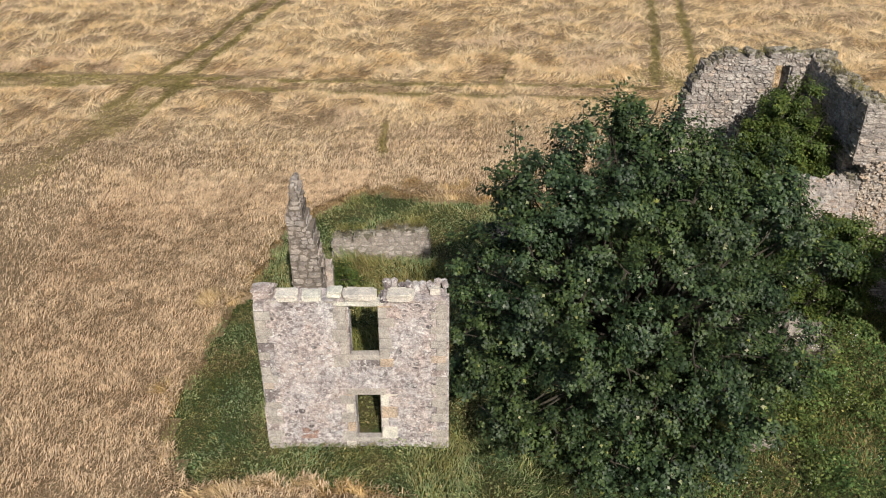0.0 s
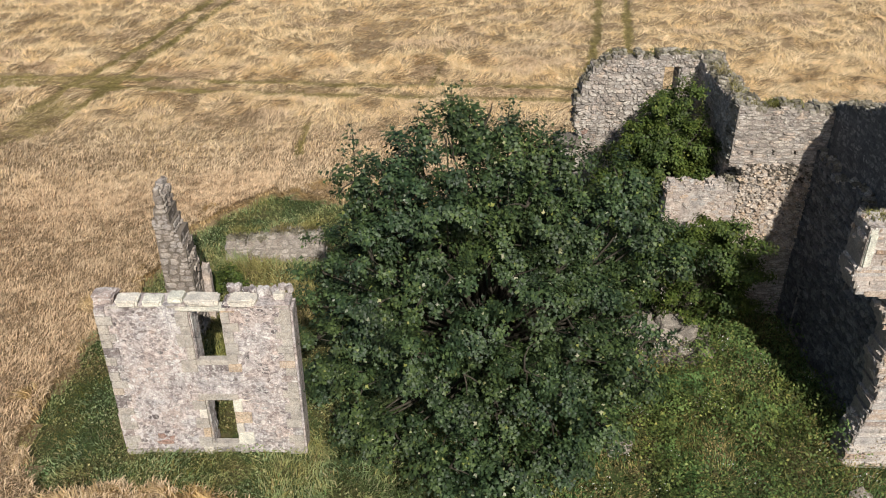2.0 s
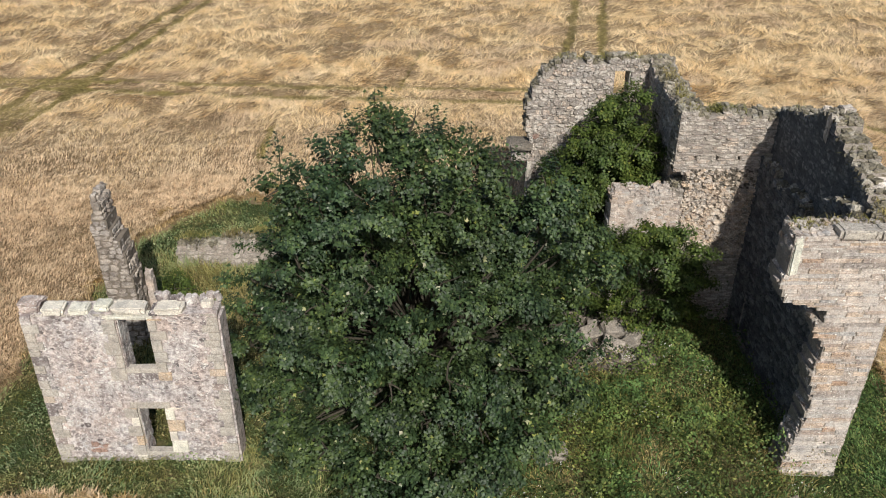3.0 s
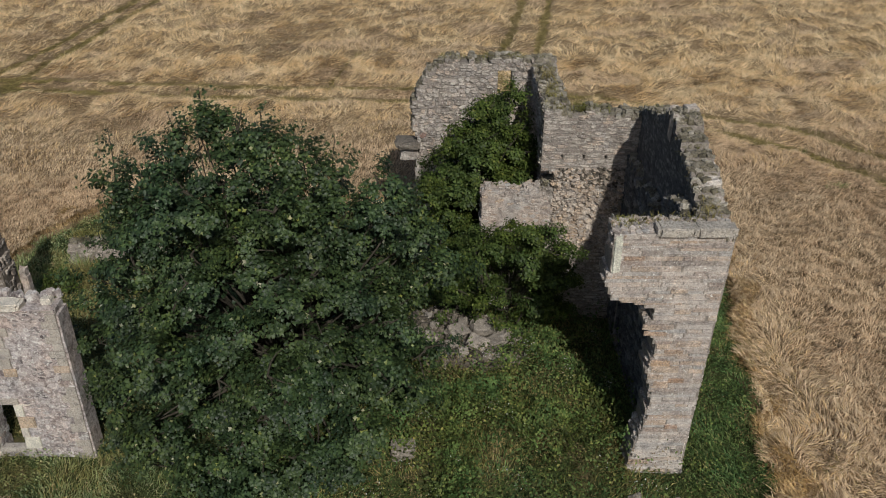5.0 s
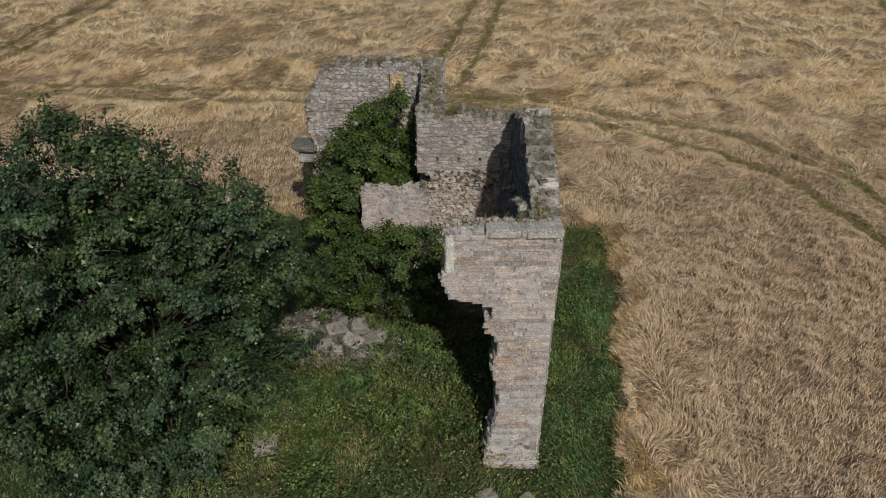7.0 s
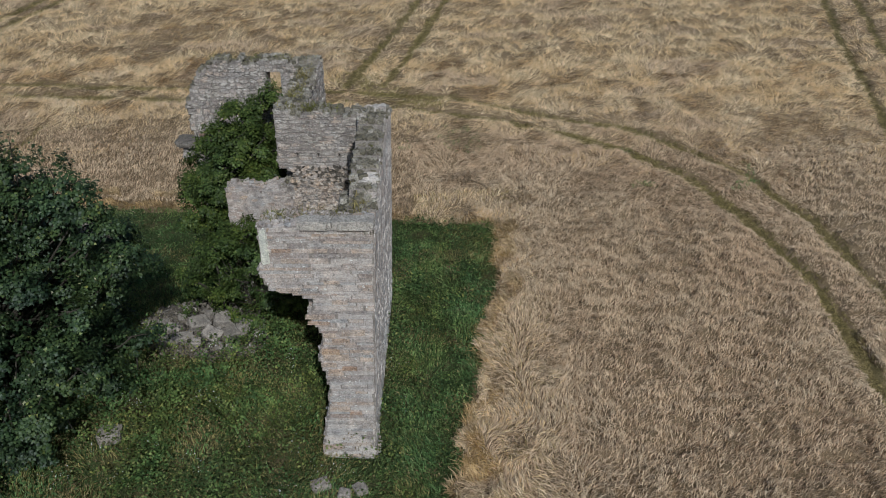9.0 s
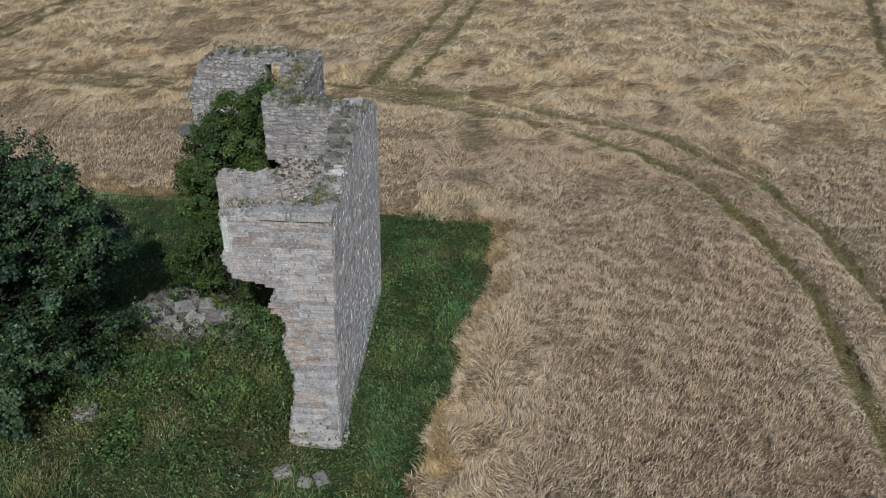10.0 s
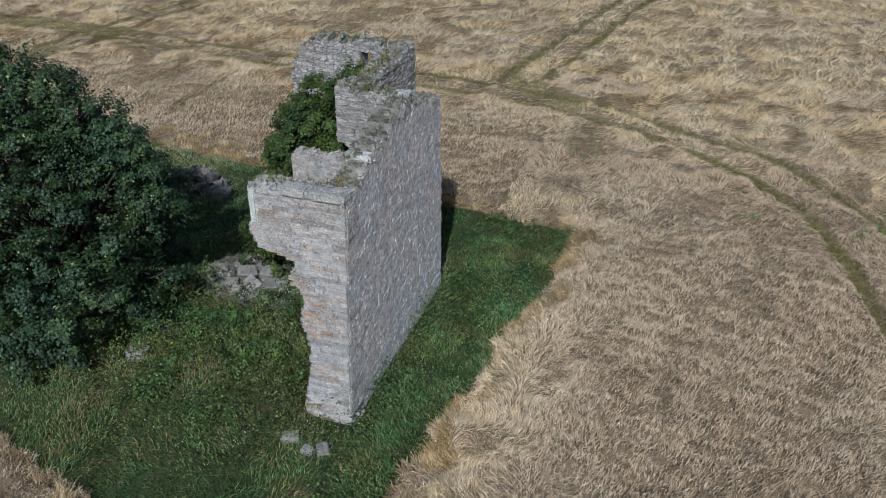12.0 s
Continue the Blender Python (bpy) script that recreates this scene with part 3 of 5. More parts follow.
def beside_tracks(x, y):
    near = np.full(np.shape(x), 1e9)
    for line in RUTS:
        near = np.minimum(near, from_line(x, y, line))
    return np.clip(1.5 - near / 1.3, 0, 1)


def crop_height(x, y):
    flat = lodged(x, y)
    rough = np.clip((x - 2) / 16.0, 0.3, 1)
    stand = 0.66 + rough * (0.22 * (lattice_noise(x, y, 1.6, 35) - 0.5) + 0.46 * (lattice_noise(x, y, 0.42, 36) - 0.5))
    down = 0.42 + 0.5 * (lattice_noise(x * 0.7, y, 1.5, 37) - 0.4) + 0.5 * (lattice_noise(x, y * 0.8, 0.8, 38) - 0.5)
    z = stand * (1 - flat) + down * flat
    return z * (1 - 0.85 * rut_depth(x, y)) * (1 - 0.25 * trodden(x, y)) * (1 - 0.18 * beside_tracks(x, y))


def bed_height(x, y):
    return np.maximum(crop_height(x, y) - 0.26, 0.05)


def ragged_green(x, y):
    """In the green, by an edge that wanders."""
    dx = 0.8 * (lattice_noise(x, y, 3.1, 41) - 0.5) + 0.6 * (lattice_noise(x, y, 0.6, 43) - 0.5)
    dy = 0.8 * (lattice_noise(x, y, 3.1, 42) - 0.5) + 0.6 * (lattice_noise(x, y, 0.6, 44) - 0.5)
    return in_poly(x + dx, y + dy, GREEN)


def crop_grid(x0, x1, y0, y1, step):
    x, y = np.meshgrid(np.arange(x0, x1 + step / 2, step), np.arange(y0, y1 + step / 2, step))
    z = bed_height(x, y)
    rim = ragged_green(x + 0.5, y) | ragged_green(x - 0.5, y) | ragged_green(x, y + 0.5) | ragged_green(x, y - 0.5)
    z = np.where(rim, 0.3 * z, z)
    z = np.where(ragged_green(x, y), -0.3, z)
    n, m = x.shape
    i = np.arange(n * m).reshape(n, m)
    a, b, c, d = i[:-1, :-1].ravel(), i[:-1, 1:].ravel(), i[1:, 1:].ravel(), i[1:, :-1].ravel()
    keep = np.maximum.reduce([z.ravel()[k] for k in (a, b, c, d)]) > -0.2
    a, b, c, d = a[keep], b[keep], c[keep], d[keep]
    return np.stack([x, y, z], -1).reshape(-1, 3), np.concatenate([np.stack([a, b, c], 1), np.stack([a, c, d], 1)])


wheat = thing("wheat_field", (30.0, 25.0, 0.0), "ripe golden wheat, standing and lodged, crossed by wheel tracks", "wheat field", kind="stuff")
def crop_part(*box):
    verts, tris = crop_grid(*box)
    mesh = stuff_mesh("crop_mass", verts, tris, M_STRAW)
    mesh.materials.append(M_RUTSOIL)
    mid = verts[tris].mean(1)
    mesh.polygons.foreach_set("material_index", (rut_depth(mid[:, 0], mid[:, 1]) > 0.5).astype(np.int32))
    tagged(child("crop_mass", mesh, wheat), kind="stuff")


crop_part(-36.0, 64.0, 12.0, 64.0, 0.28)
crop_part(-44.0, 76.0, 64.0, 94.0, 0.4)
crop_part(-36.0, 64.0, -28.0, 12.0, 0.5)


def blades(x, y, z, heading, length, width, lift, rng):
    """Bent ribbons that rise from (x, y, z) and nod the way they are combed."""
    n = len(x)
    turn = heading + np.pi / 2 + rng.uniform(-0.8, 0.8, n)
    side = np.stack([np.cos(turn) * width / 2, np.sin(turn) * width / 2, rng.uniform(-0.3, 0.3, n) * width], 1)
    base = np.stack([x, y, z], 1)
    way = np.stack([np.cos(heading), np.sin(heading), np.zeros(n)], 1)
    up = np.array((0.0, 0.0, 1.0))
    one, two = (length * 0.55)[:, None], (length * 0.6)[:, None]
    l1, l2 = (lift + 0.25)[:, None], (lift - 0.55)[:, None]
    mid = base + way * np.cos(l1) * one + up * np.sin(l1) * one
    tip = mid + way * np.cos(l2) * two + up * np.sin(l2) * two
    near = (y < 46.0) & (y > 12.0)
    v1 = np.stack([base, mid + side * 1.15, tip, mid - side * 1.15], 1)[near].reshape(-1, 3)
    t1 = (np.arange(near.sum()) * 4)[:, None, None] + np.array([(0, 1, 3), (1, 2, 3)])[None]
    v2 = np.stack([base - side, base + side, (mid + tip) / 2 + way * one * 0.3], 1)[~near].reshape(-1, 3)
    t2 = np.arange(3 * (~near).sum()).reshape(-1, 3) + len(v1)
    return np.concatenate([v1, v2]), np.concatenate([t1.reshape(-1, 3), t2])


def sow(name, boxes, seed, material, choose, size, parent, label=""):
    """Blades strewn over rectangles (x0, x1, y0, y1, how many a square metre)."""
    rng = np.random.RandomState(seed)
    xs, ys = [], []
    for x0, x1, y0, y1, dense in boxes:
        n = int((x1 - x0) * (y1 - y0) * dense)
        xs.append(rng.uniform(x0, x1, n)), ys.append(rng.uniform(y0, y1, n))
    x, y = np.concatenate(xs), np.concatenate(ys)
    keep = choose(x, y, rng)
    x, y = x[keep], y[keep]
    z, heading, length, width, lift = size(x, y, rng)
    verts, tris = blades(x, y, z, heading, length, width, lift, rng)
    return tagged(child(name, stuff_mesh(name, verts, tris, material), parent, label), kind="stuff")


def combed(x, y):
    return 1.1 * lattice_noise(x, y, 8.0, 51) + 1.2 * lattice_noise(x, y, 1.8, 52) + 2.4 * lattice_noise(x, y, 0.45, 53)


def stalk_size(scale):
    def size(x, y, rng):
        flat = lodged(x, y)
        n = len(x)
        grow = scale * (1 + np.clip((y - 36) / 40, 0, 0.7))
        down = rng.rand(n) < flat
        lift = np.where(down, rng.uniform(0.15, 0.75, n), rng.uniform(0.75, 1.35, n))
        heading = np.where(down, 2.0 * lattice_noise(x, y, 8.0, 51) + 5.0 * lattice_noise(x, y, 1.5, 52) + 1.6 * lattice_noise(x, y, 0.45, 53) + rng.normal(0, 0.3, n) - 3.4, 0.8 * combed(x, y) + rng.normal(0, 0.8, n) - 1.6)
        low = 1 - 0.4 * np.maximum(rut_depth(x, y), trodden(x, y)) - 0.3 * beside_tracks(x, y) * (beside_tracks(x, y) > 0.75)
        length = np.where(down, rng.uniform(0.28, 0.56, n), rng.uniform(0.15, 0.29, n)) * grow * low
        return bed_height(x, y) + 0.02, heading, length, rng.uniform(0.015, 0.028, n) * grow, lift * low
    return size


def golden(x, y):
    rim = 0.35 * np.clip(1 - (x - 22.5) / 4.0, 0, 1) * (x > 20) * np.clip((y - 14) / 3, 0, 1) * (y < 40)
    return rim + np.clip((y - 44 + 0.1 * np.abs(x - 8) + 6 * (lattice_noise(x, y, 5.0, 54) - 0.5)) / 14.0, 0, 1) * 0.85 * (1 - 0.85 * np.clip((lattice_noise(x * 0.55, y, 1.9, 55) - 0.66) * 7, 0, 1))


FIELD = [(-18, -4, 16, 42, 320), (-4, 24, 12, 20, 90), (2, 14, 11, 17.5, 170), (22, 41, 15, 38, 315), (-30, -18, 26, 46, 130), (-18, -14, 42, 46, 130), (-14, 24, 37, 46, 170), (24, 41, 38, 50, 170), (41, 52, 30, 50, 150), (41, 48, 15, 30, 150),
         (-36, 24, 46, 62, 110), (24, 62, 50, 62, 110), (-44, 66, 62, 92, 48), (-18, 48, -14, 12, 32)]


TRACKED = [(-36, 44, 46, 59, 170), (-28, -10, 46, 80, 120), (12, 25, 59, 86, 90), (33, 43, 8, 47, 220)]


def tracks(x, y):
    return np.maximum(rut_depth(x, y), trodden(x, y))


sow("stalks", FIELD, 61, M_WHEAT, lambda x, y, rng: ~ragged_green(x, y) & (rng.rand(len(x)) > golden(x, y)) & (rng.rand(len(x)) > 1.5 * rut_depth(x, y)) & (rng.rand(len(x)) > 0.65 * trodden(x, y)), stalk_size(1.0), wheat)
sow("lodged_stalks", FIELD, 62, M_GOLD, lambda x, y, rng: ~ragged_green(x, y) & (rng.rand(len(x)) < golden(x, y)) & (rng.rand(len(x)) > 1.5 * rut_depth(x, y)) & (rng.rand(len(x)) > 0.65 * trodden(x, y)), stalk_size(1.1), wheat)
sow("trodden_stalks", FIELD + TRACKED, 63, M_RUT, lambda x, y, rng: ~ragged_green(x, y) & (rng.rand(len(x)) < np.where(rut_depth(x, y) > 0.2, 1.0, 0.6 * trodden(x, y) + 0.4 * (x > 20) * (x < 26) * (y < 40) * np.clip((lattice_noise(x, y, 1.6, 56) - 0.35) * 2, 0, 1) * np.clip((26 - x) / 3, 0, 1))), stalk_size(1.0), wheat)


def crop_edge(x, y):
    inner = ragged_green(x, y)
    d = 0.3 + 1.2 * np.clip(lattice_noise(x, y, 1.4, 57) * 2.4 - 1.3, 0, 1)
    near = ragged_green(x + d, y) | ragged_green(x - d, y) | ragged_green(x, y + d) | ragged_green(x, y - d)
    return near & ~inner


def edge_size(x, y, rng):
    n = len(x)
    deep = ~(ragged_green(x + 0.4, y) | ragged_green(x - 0.4, y) | ragged_green(x, y + 0.4) | ragged_green(x, y - 0.4))
    return np.where(deep, bed_height(x, y), 0.0), 3.1 * lattice_noise(x, y, 0.9, 58) + rng.normal(0, 0.6, n) + 1.6, rng.uniform(0.3, 0.62, n), rng.uniform(0.02, 0.034, n), rng.uniform(0.5, 1.4, n)


sow("field_weeds", [(31, 39, 40, 46, 60), (19, 24, 45, 49, 20)], 68, M_GRASS, lambda x, y, rng: (lattice_noise(x, y, 1.3, 59) > 0.68), lambda x, y, rng: (bed_height(x, y) + 0.1, rng.uniform(0, 6.28, len(x)), rng.uniform(0.2, 0.4, len(x)), rng.uniform(0.02, 0.035, len(x)), rng.uniform(0.5, 1.3, len(x))), wheat)
sow("edge_stalks", [(-12, 27, 12.5, 43, 330)], 66, M_EDGE, lambda x, y, rng: crop_edge(x, y), edge_size, wheat)

# ---- grass round the ruins ----
STANDING = [[(-5.8, 21.3), (0.15, 21.3), (0.15, 22.0), (-5.8, 22.0)], [(-5.65, 27.0), (-4.4, 27.0), (-4.4, 28.0), (-5.65, 28.0)], [(17.6, 20.6), (19.5, 20.6), (19.5, 30.2), (15.4, 30.2), (15.4, 29.2), (18.6, 29.2), (18.6, 21.6), (17.6, 21.6)],
            [(15.4, 30.2), (16.35, 30.2), (16.35, 35.7), (10.5, 35.7), (10.5, 34.8), (15.4, 34.8)]]


def open_green(x, y):
    ok = ragged_green(x, y)
    for poly in STANDING:
        ok &= ~in_poly(x, y, poly)
    return ok


def weedy(x, y):
    """Where nettles, brambles and docks take over from grass: inside the tower."""
    return np.clip(1.5 - np.hypot((x - 12.6) / 6.2, (y - 23.6) / 5.6), 0, 1)


def dry(x, y):
    house = in_poly(x, y, [(-5.0, 22.0), (0.2, 22.0), (0.2, 32.0), (-5.0, 32.0)])
    return 0.75 * house + 0.6 * np.clip((lattice_noise(x, y, 1.7, 71) - 0.56) * 5, 0, 1) + 0.5 * (x < 2.5) * lattice_noise(x, y, 0.8, 75)


def grass_size(x, y, rng):
    n = len(x)
    heading = 2 * np.pi * lattice_noise(x, y, 2.6, 72) * 1.5 + rng.normal(0, 0.8, n)
    tall = (0.6 + 0.9 * lattice_noise(x, y, 1.4, 73)) * np.where(in_poly(x, y, [(-5.0, 25.0), (0.2, 25.0), (0.2, 32.6), (-5.0, 32.6)]), 1.6, 1.0) * np.where(in_poly(x, y, [(-5.2, 31.4), (-2.6, 31.4), (-2.6, 33.2), (-5.2, 33.2)]), 1.7, 1.0)
    return ground_height(x, y) - 0.02, heading, rng.uniform(0.14, 0.34, n) * tall, rng.uniform(0.014, 0.030, n), rng.uniform(0.5, 1.35, n)


grass = thing("rough_grass", (21.0, 25.0, 0.0), "long green tussocky grass between the ruins and the crop", "grass", kind="stuff")
LAWN = [(-11, 25.5, 13, 41, 170), (-10, 3, 17, 24, 80), (19.5, 24.5, 16, 37.5, 110)]
sow("pale_blades", LAWN, 67, M_PALEGRASS, lambda x, y, rng: open_green(x, y) & (rng.rand(len(x)) < np.clip(1.0 - (x - 2.0) / 6.0, 0, 0.92)) & (rng.rand(len(x)) > 0.7 * dry(x, y)), grass_size, grass)
sow("green_blades", LAWN, 64, M_GRASS, lambda x, y, rng: open_green(x, y) & (rng.rand(len(x)) > np.clip(1.0 - (x - 2.0) / 6.0, 0, 0.92)) & (rng.rand(len(x)) > dry(x, y)) & (rng.rand(len(x)) > 0.5 * weedy(x, y)), grass_size, grass)
sow("dry_blades", LAWN, 65, M_DRYGRASS, lambda x, y, rng: open_green(x, y) & (rng.rand(len(x)) < 0.8 * dry(x, y)), grass_size, grass)


# ---- leaves ----
LEAF = np.array([(0, 0.42, 0.05), (0, 0, 0), (0.50, 0.34, -0.10), (0.20, 0.55, -0.02), (0, 1.0, -0.14), (-0.20, 0.55, -0.02), (-0.50, 0.34, -0.10)])
LEAF_TRIS = np.array([(0, 1, 2), (0, 2, 3), (0, 3, 4), (0, 4, 5), (0, 5, 6), (0, 6, 1)])
KITE = np.array([(0, 0, 0), (0.32, 0.45, -0.05), (0, 1.0, -0.1), (-0.32, 0.45, -0.05)])
KITE_TRIS = np.array([(0, 1, 2), (0, 2, 3)])


def leaf_cloud(at, facing, size, rng, shape=LEAF, tris=LEAF_TRIS, droop=0.5):
    """Leaves at given places, their faces turned about the given way, tips hanging."""
    n = len(at)
    up = facing + rng.normal(0, 0.38, (n, 3))
    up /= np.linalg.norm(up, axis=1, keepdims=True) + 1e-9
    tip = rng.normal(0, 1, (n, 3)) + facing * 0.4
    tip[:, 2] -= droop
    tip -= up * np.sum(tip * up, 1, keepdims=True)
    tip /= np.linalg.norm(tip, axis=1, keepdims=True) + 1e-9
    side = np.cross(tip, up)
    s = size[:, None, None]
    pts = at[:, None, :] + s * (side[:, None, :] * shape[None, :, 0:1] + tip[:, None, :] * shape[None, :, 1:2] + up[:, None, :] * shape[None, :, 2:3])
    k = len(shape)
    faces = (np.arange(n) * k)[:, None, None] + tris[None]
    return pts.reshape(-1, 3), faces.reshape(-1, 3)


def limb(bm, path, radii, sides=7):
    """A tapered, bent branch."""
    rings = []
    for i, (p, r) in enumerate(zip(path, radii)):
        p = Vector(p)
        way = (Vector(path[min(i + 1, len(path) - 1)]) - Vector(path[max(i - 1, 0)])).normalized()
        s = way.orthogonal().normalized()
        t = way.cross(s)
        rings.append([bm.verts.new(p + (s * math.cos(2 * math.pi * q / sides) + t * math.sin(2 * math.pi * q / sides)) * r) for q in range(sides)])
    for lo, hi in zip(rings, rings[1:]):
        for q in range(sides):
            bm.faces.new((lo[q], lo[(q + 1) % sides], hi[(q + 1) % sides], hi[q]))
    bm.faces.new(rings[-1])


def bent(a, b, rng, n=5, sag=0.05):
    a, b = np.array(a, float), np.array(b, float)
    off = rng.normal(0, sag, 3) * np.linalg.norm(b - a)
    return [tuple(a + (b - a) * s + off * math.sin(math.pi * s)) for s in np.linspace(0, 1, n)]


def tree(name, base, boughs, leaf, per, seed, material, label, category, trunk_r, fork, shape=LEAF, tris=LEAF_TRIS, sprays=(), inner=0.25, stems=1):
    """A trunk that forks into limbs, each ending in a bough of leaves. Boughs are (x, y, z, radius, flatness)."""
    rng = np.random.RandomState(seed)
    root = thing(name, base, label, category)
    base, fork = np.array(base, float), np.array(fork, float)
    bm = bmesh.new()
    for s in range(stems):
        foot = base + (0 if stems == 1 else rng.normal(0, 0.35, 3) * (1, 1, 0))
        limb(bm, bent(foot - (0, 0, 0.2), fork, rng, 5, 0.05), [trunk_r * f for f in (1.25, 1.0, 0.92, 0.86, 0.7)], 10)
    part("trunk", bm, M_BARK, root)
    ats, ways, sizes = [], [], []
    for x, y, z, r, flat in boughs:
        c = np.array((x, y, z), float)
        bm = bmesh.new()
        limb(bm, bent(fork + rng.normal(0, 0.1, 3), c, rng), np.linspace(trunk_r * 0.24, 0.012, 5))
        for _ in range(3):
            tip = c + rng.normal(0, 0.35, 3) * r
            limb(bm, bent(c, tip, rng, 4), np.linspace(0.035, 0.012, 4), 5)
        part("limb", bm, M_BARK, root)
        n = int(per * r * r)
        # clusters of leaves on twig ends over the bough's upper shell
        k = max(7, int(10 * r * r))
        twig = rng.normal(0, 1, (k, 3))
        twig[:, 2] += 0.45
        twig /= np.linalg.norm(twig, axis=1, keepdims=True)
        twig_r = r * rng.uniform(0.6, 1.15, k)
        pick = rng.randint(0, k, n)
        p = twig[pick] * twig_r[pick][:, None] + rng.normal(0, 0.05 * r + 0.09, (n, 3))
        deep = rng.rand(n) < inner
        p[deep] *= rng.uniform(0.3, 0.85, (deep.sum(), 1))
        p[:, 2] *= flat
        outw = p / (np.linalg.norm(p, axis=1, keepdims=True) + 1e-6)
        ats.append(c + p), ways.append(outw * 0.9 + np.array((0, -0.1, 0.6))), sizes.append(rng.uniform(0.55, 1.25, n) * leaf)
    for x, y, z, tall in sprays:
        n = int(60 * tall)
        s = rng.rand(n)
        stem = bent((x, y, z - 0.8), (x + rng.normal(0, 0.15), y + rng.normal(0, 0.15), z + tall), rng, 4, 0.04)
        bm = bmesh.new()
        limb(bm, stem, (0.03, 0.022, 0.016, 0.008), 5)
        part("shoot", bm, M_BARK, root)
        p = np.array((x, y, z)) + np.stack([rng.normal(0, 0.2, n), rng.normal(0, 0.2, n), s * tall * 1.05], 1)
        ats.append(p), ways.append(rng.normal(0, 0.4, (n, 3)) + (0, -0.2, 0.7)), sizes.append(rng.uniform(0.6, 1.1, n) * leaf)
    v, f = leaf_cloud(np.concatenate(ats), np.concatenate(ways), np.concatenate(sizes), rng, shape, tris)
    tagged(child("crown", stuff_mesh("crown", v, f, material), root), kind="stuff")
    return root


# ---- the big tree between the two ruins ----
def dome(centre, radii, count, seed, bough, low=-0.55, shrink=0.9, deep=0.14, flat=(0.62, 0.85)):
    """Places for boughs over a dome, evenly by the golden angle, with a wandering radius."""
    rng = random.Random(seed)
    got = []
    for i in range(count):
        h = low + (1 - low) * (i + 0.5) / count
        a = i * 2.39996
        s = math.sqrt(max(0.0, 1 - h * h))
        q = rng.uniform(shrink - deep, shrink + 0.1)
        r = rng.uniform(*bough)
        got.append((centre[0] + radii[0] * s * math.cos(a) * q, centre[1] + radii[1] * s * math.sin(a) * q, centre[2] + radii[2] * h * q, r, rng.uniform(*flat)))
    return got


big = dome((6.2, 23.5, 4.5), (6.2, 5.0, 5.7), 104, 3, (0.6, 1.12), -0.75, 0.9, 0.3, (0.5, 0.72)) + dome((6.2, 23.5, 4.7), (3.9, 3.2, 4.2), 30, 4, (0.9, 1.4), -0.5)
big += [(3.4, 19.8, 2.7, 1.1, 0.75), (4.9, 19.1, 2.3, 1.1, 0.75), (6.5, 18.9, 2.3, 1.15, 0.75), (8.0, 19.2, 2.5, 1.1, 0.75), (9.1, 20.0, 2.7, 1.0, 0.75), (4.2, 19.8, 1.3, 1.0, 0.7),
        (7.2, 19.5, 1.3, 1.1, 0.7), (8.6, 20.2, 1.5, 0.9, 0.7), (2.3, 20.8, 2.2, 1.1, 0.75), (5.6, 19.3, 1.2, 1.0, 0.7)]
big += [(5.5, 20.6, 3.4, 1.1, 0.8), (7.5, 20.6, 3.5, 1.1, 0.8), (8.8, 21.3, 3.4, 1.0, 0.8), (6.5, 20.7, 4.6, 1.1, 0.8), (4.0, 21.0, 4.2, 1.1, 0.8), (10.0, 23.5, 8.5, 0.9, 0.85), (10.9, 23.4, 7.4, 0.9, 0.85), (11.3, 23.5, 6.2, 0.9, 0.85)]
big += [(3.4, 23.0, 8.4, 1.0, 0.9), (4.3, 23.0, 9.2, 1.0, 0.9), (5.4, 23.0, 9.4, 1.0, 0.9), (6.6, 23.1, 9.3, 1.0, 0.9), (7.7, 23.2, 8.9, 1.0, 0.9), (2.7, 22.9, 7.5, 0.9, 0.9), (8.8, 23.2, 8.4, 0.9, 0.9), (4.6, 21.7, 7.9, 0.9, 0.9), (6.2, 21.6, 8.1, 0.9, 0.9), (7.6, 21.3, 5.2, 1.0, 0.9), (8.4, 21.2, 4.4, 0.9, 0.9)]
big += [(4.8, 23.6, 10.6, 0.8, 1.0), (5.9, 23.6, 10.8, 0.75, 1.0), (6.6, 23.6, 10.2, 0.8, 1.0), (7.4, 23.7, 9.9, 0.8, 0.95), (8.1, 23.7, 9.6, 0.75, 0.95), (3.7, 23.5, 10.1, 0.7, 1.0), (2.2, 23.4, 9.2, 0.7, 0.95), (2.5, 23.4, 8.6, 0.8, 0.95), (9.8, 23.6, 9.2, 0.65, 0.95), (10.6, 23.6, 8.5, 0.65, 0.95), (11.1, 23.6, 7.4, 0.7, 0.95)]
big += [(4.8, 23.4, 10.3, 0.85, 1.0), (6.7, 23.7, 10.3, 0.8, 1.0), (3.3, 23.6, 9.1, 0.8, 0.9), (8.5, 24.0, 9.2, 0.85, 0.9), (2.3, 23.4, 8.0, 0.75, 0.9), (2.2, 23.5, 8.9, 0.5, 0.95), (2.9, 23.5, 9.5, 0.5, 0.95), (4.3, 23.6, 10.6, 0.5, 1.0), (5.4, 23.7, 10.9, 0.45, 1.0), (10.3, 23.6, 8.0, 0.8, 0.9), (5.7, 24.2, 10.0, 0.9, 0.9)]
big = [(x, y - 0.75, z * 1.035, q, flat) for x, y, z, q, flat in big]
big += [(0.7, 22.4, 4.0, 0.8, 0.8), (1.2, 22.0, 2.6, 0.85, 0.8), (0.9, 22.2, 5.4, 0.8, 0.85), (1.4, 21.4, 3.4, 0.9, 0.8), (1.6, 20.2, 2.2, 0.9, 0.8), (1.1, 22.2, 6.6, 0.8, 0.9), (2.6, 19.6, 1.6, 0.9, 0.75)]
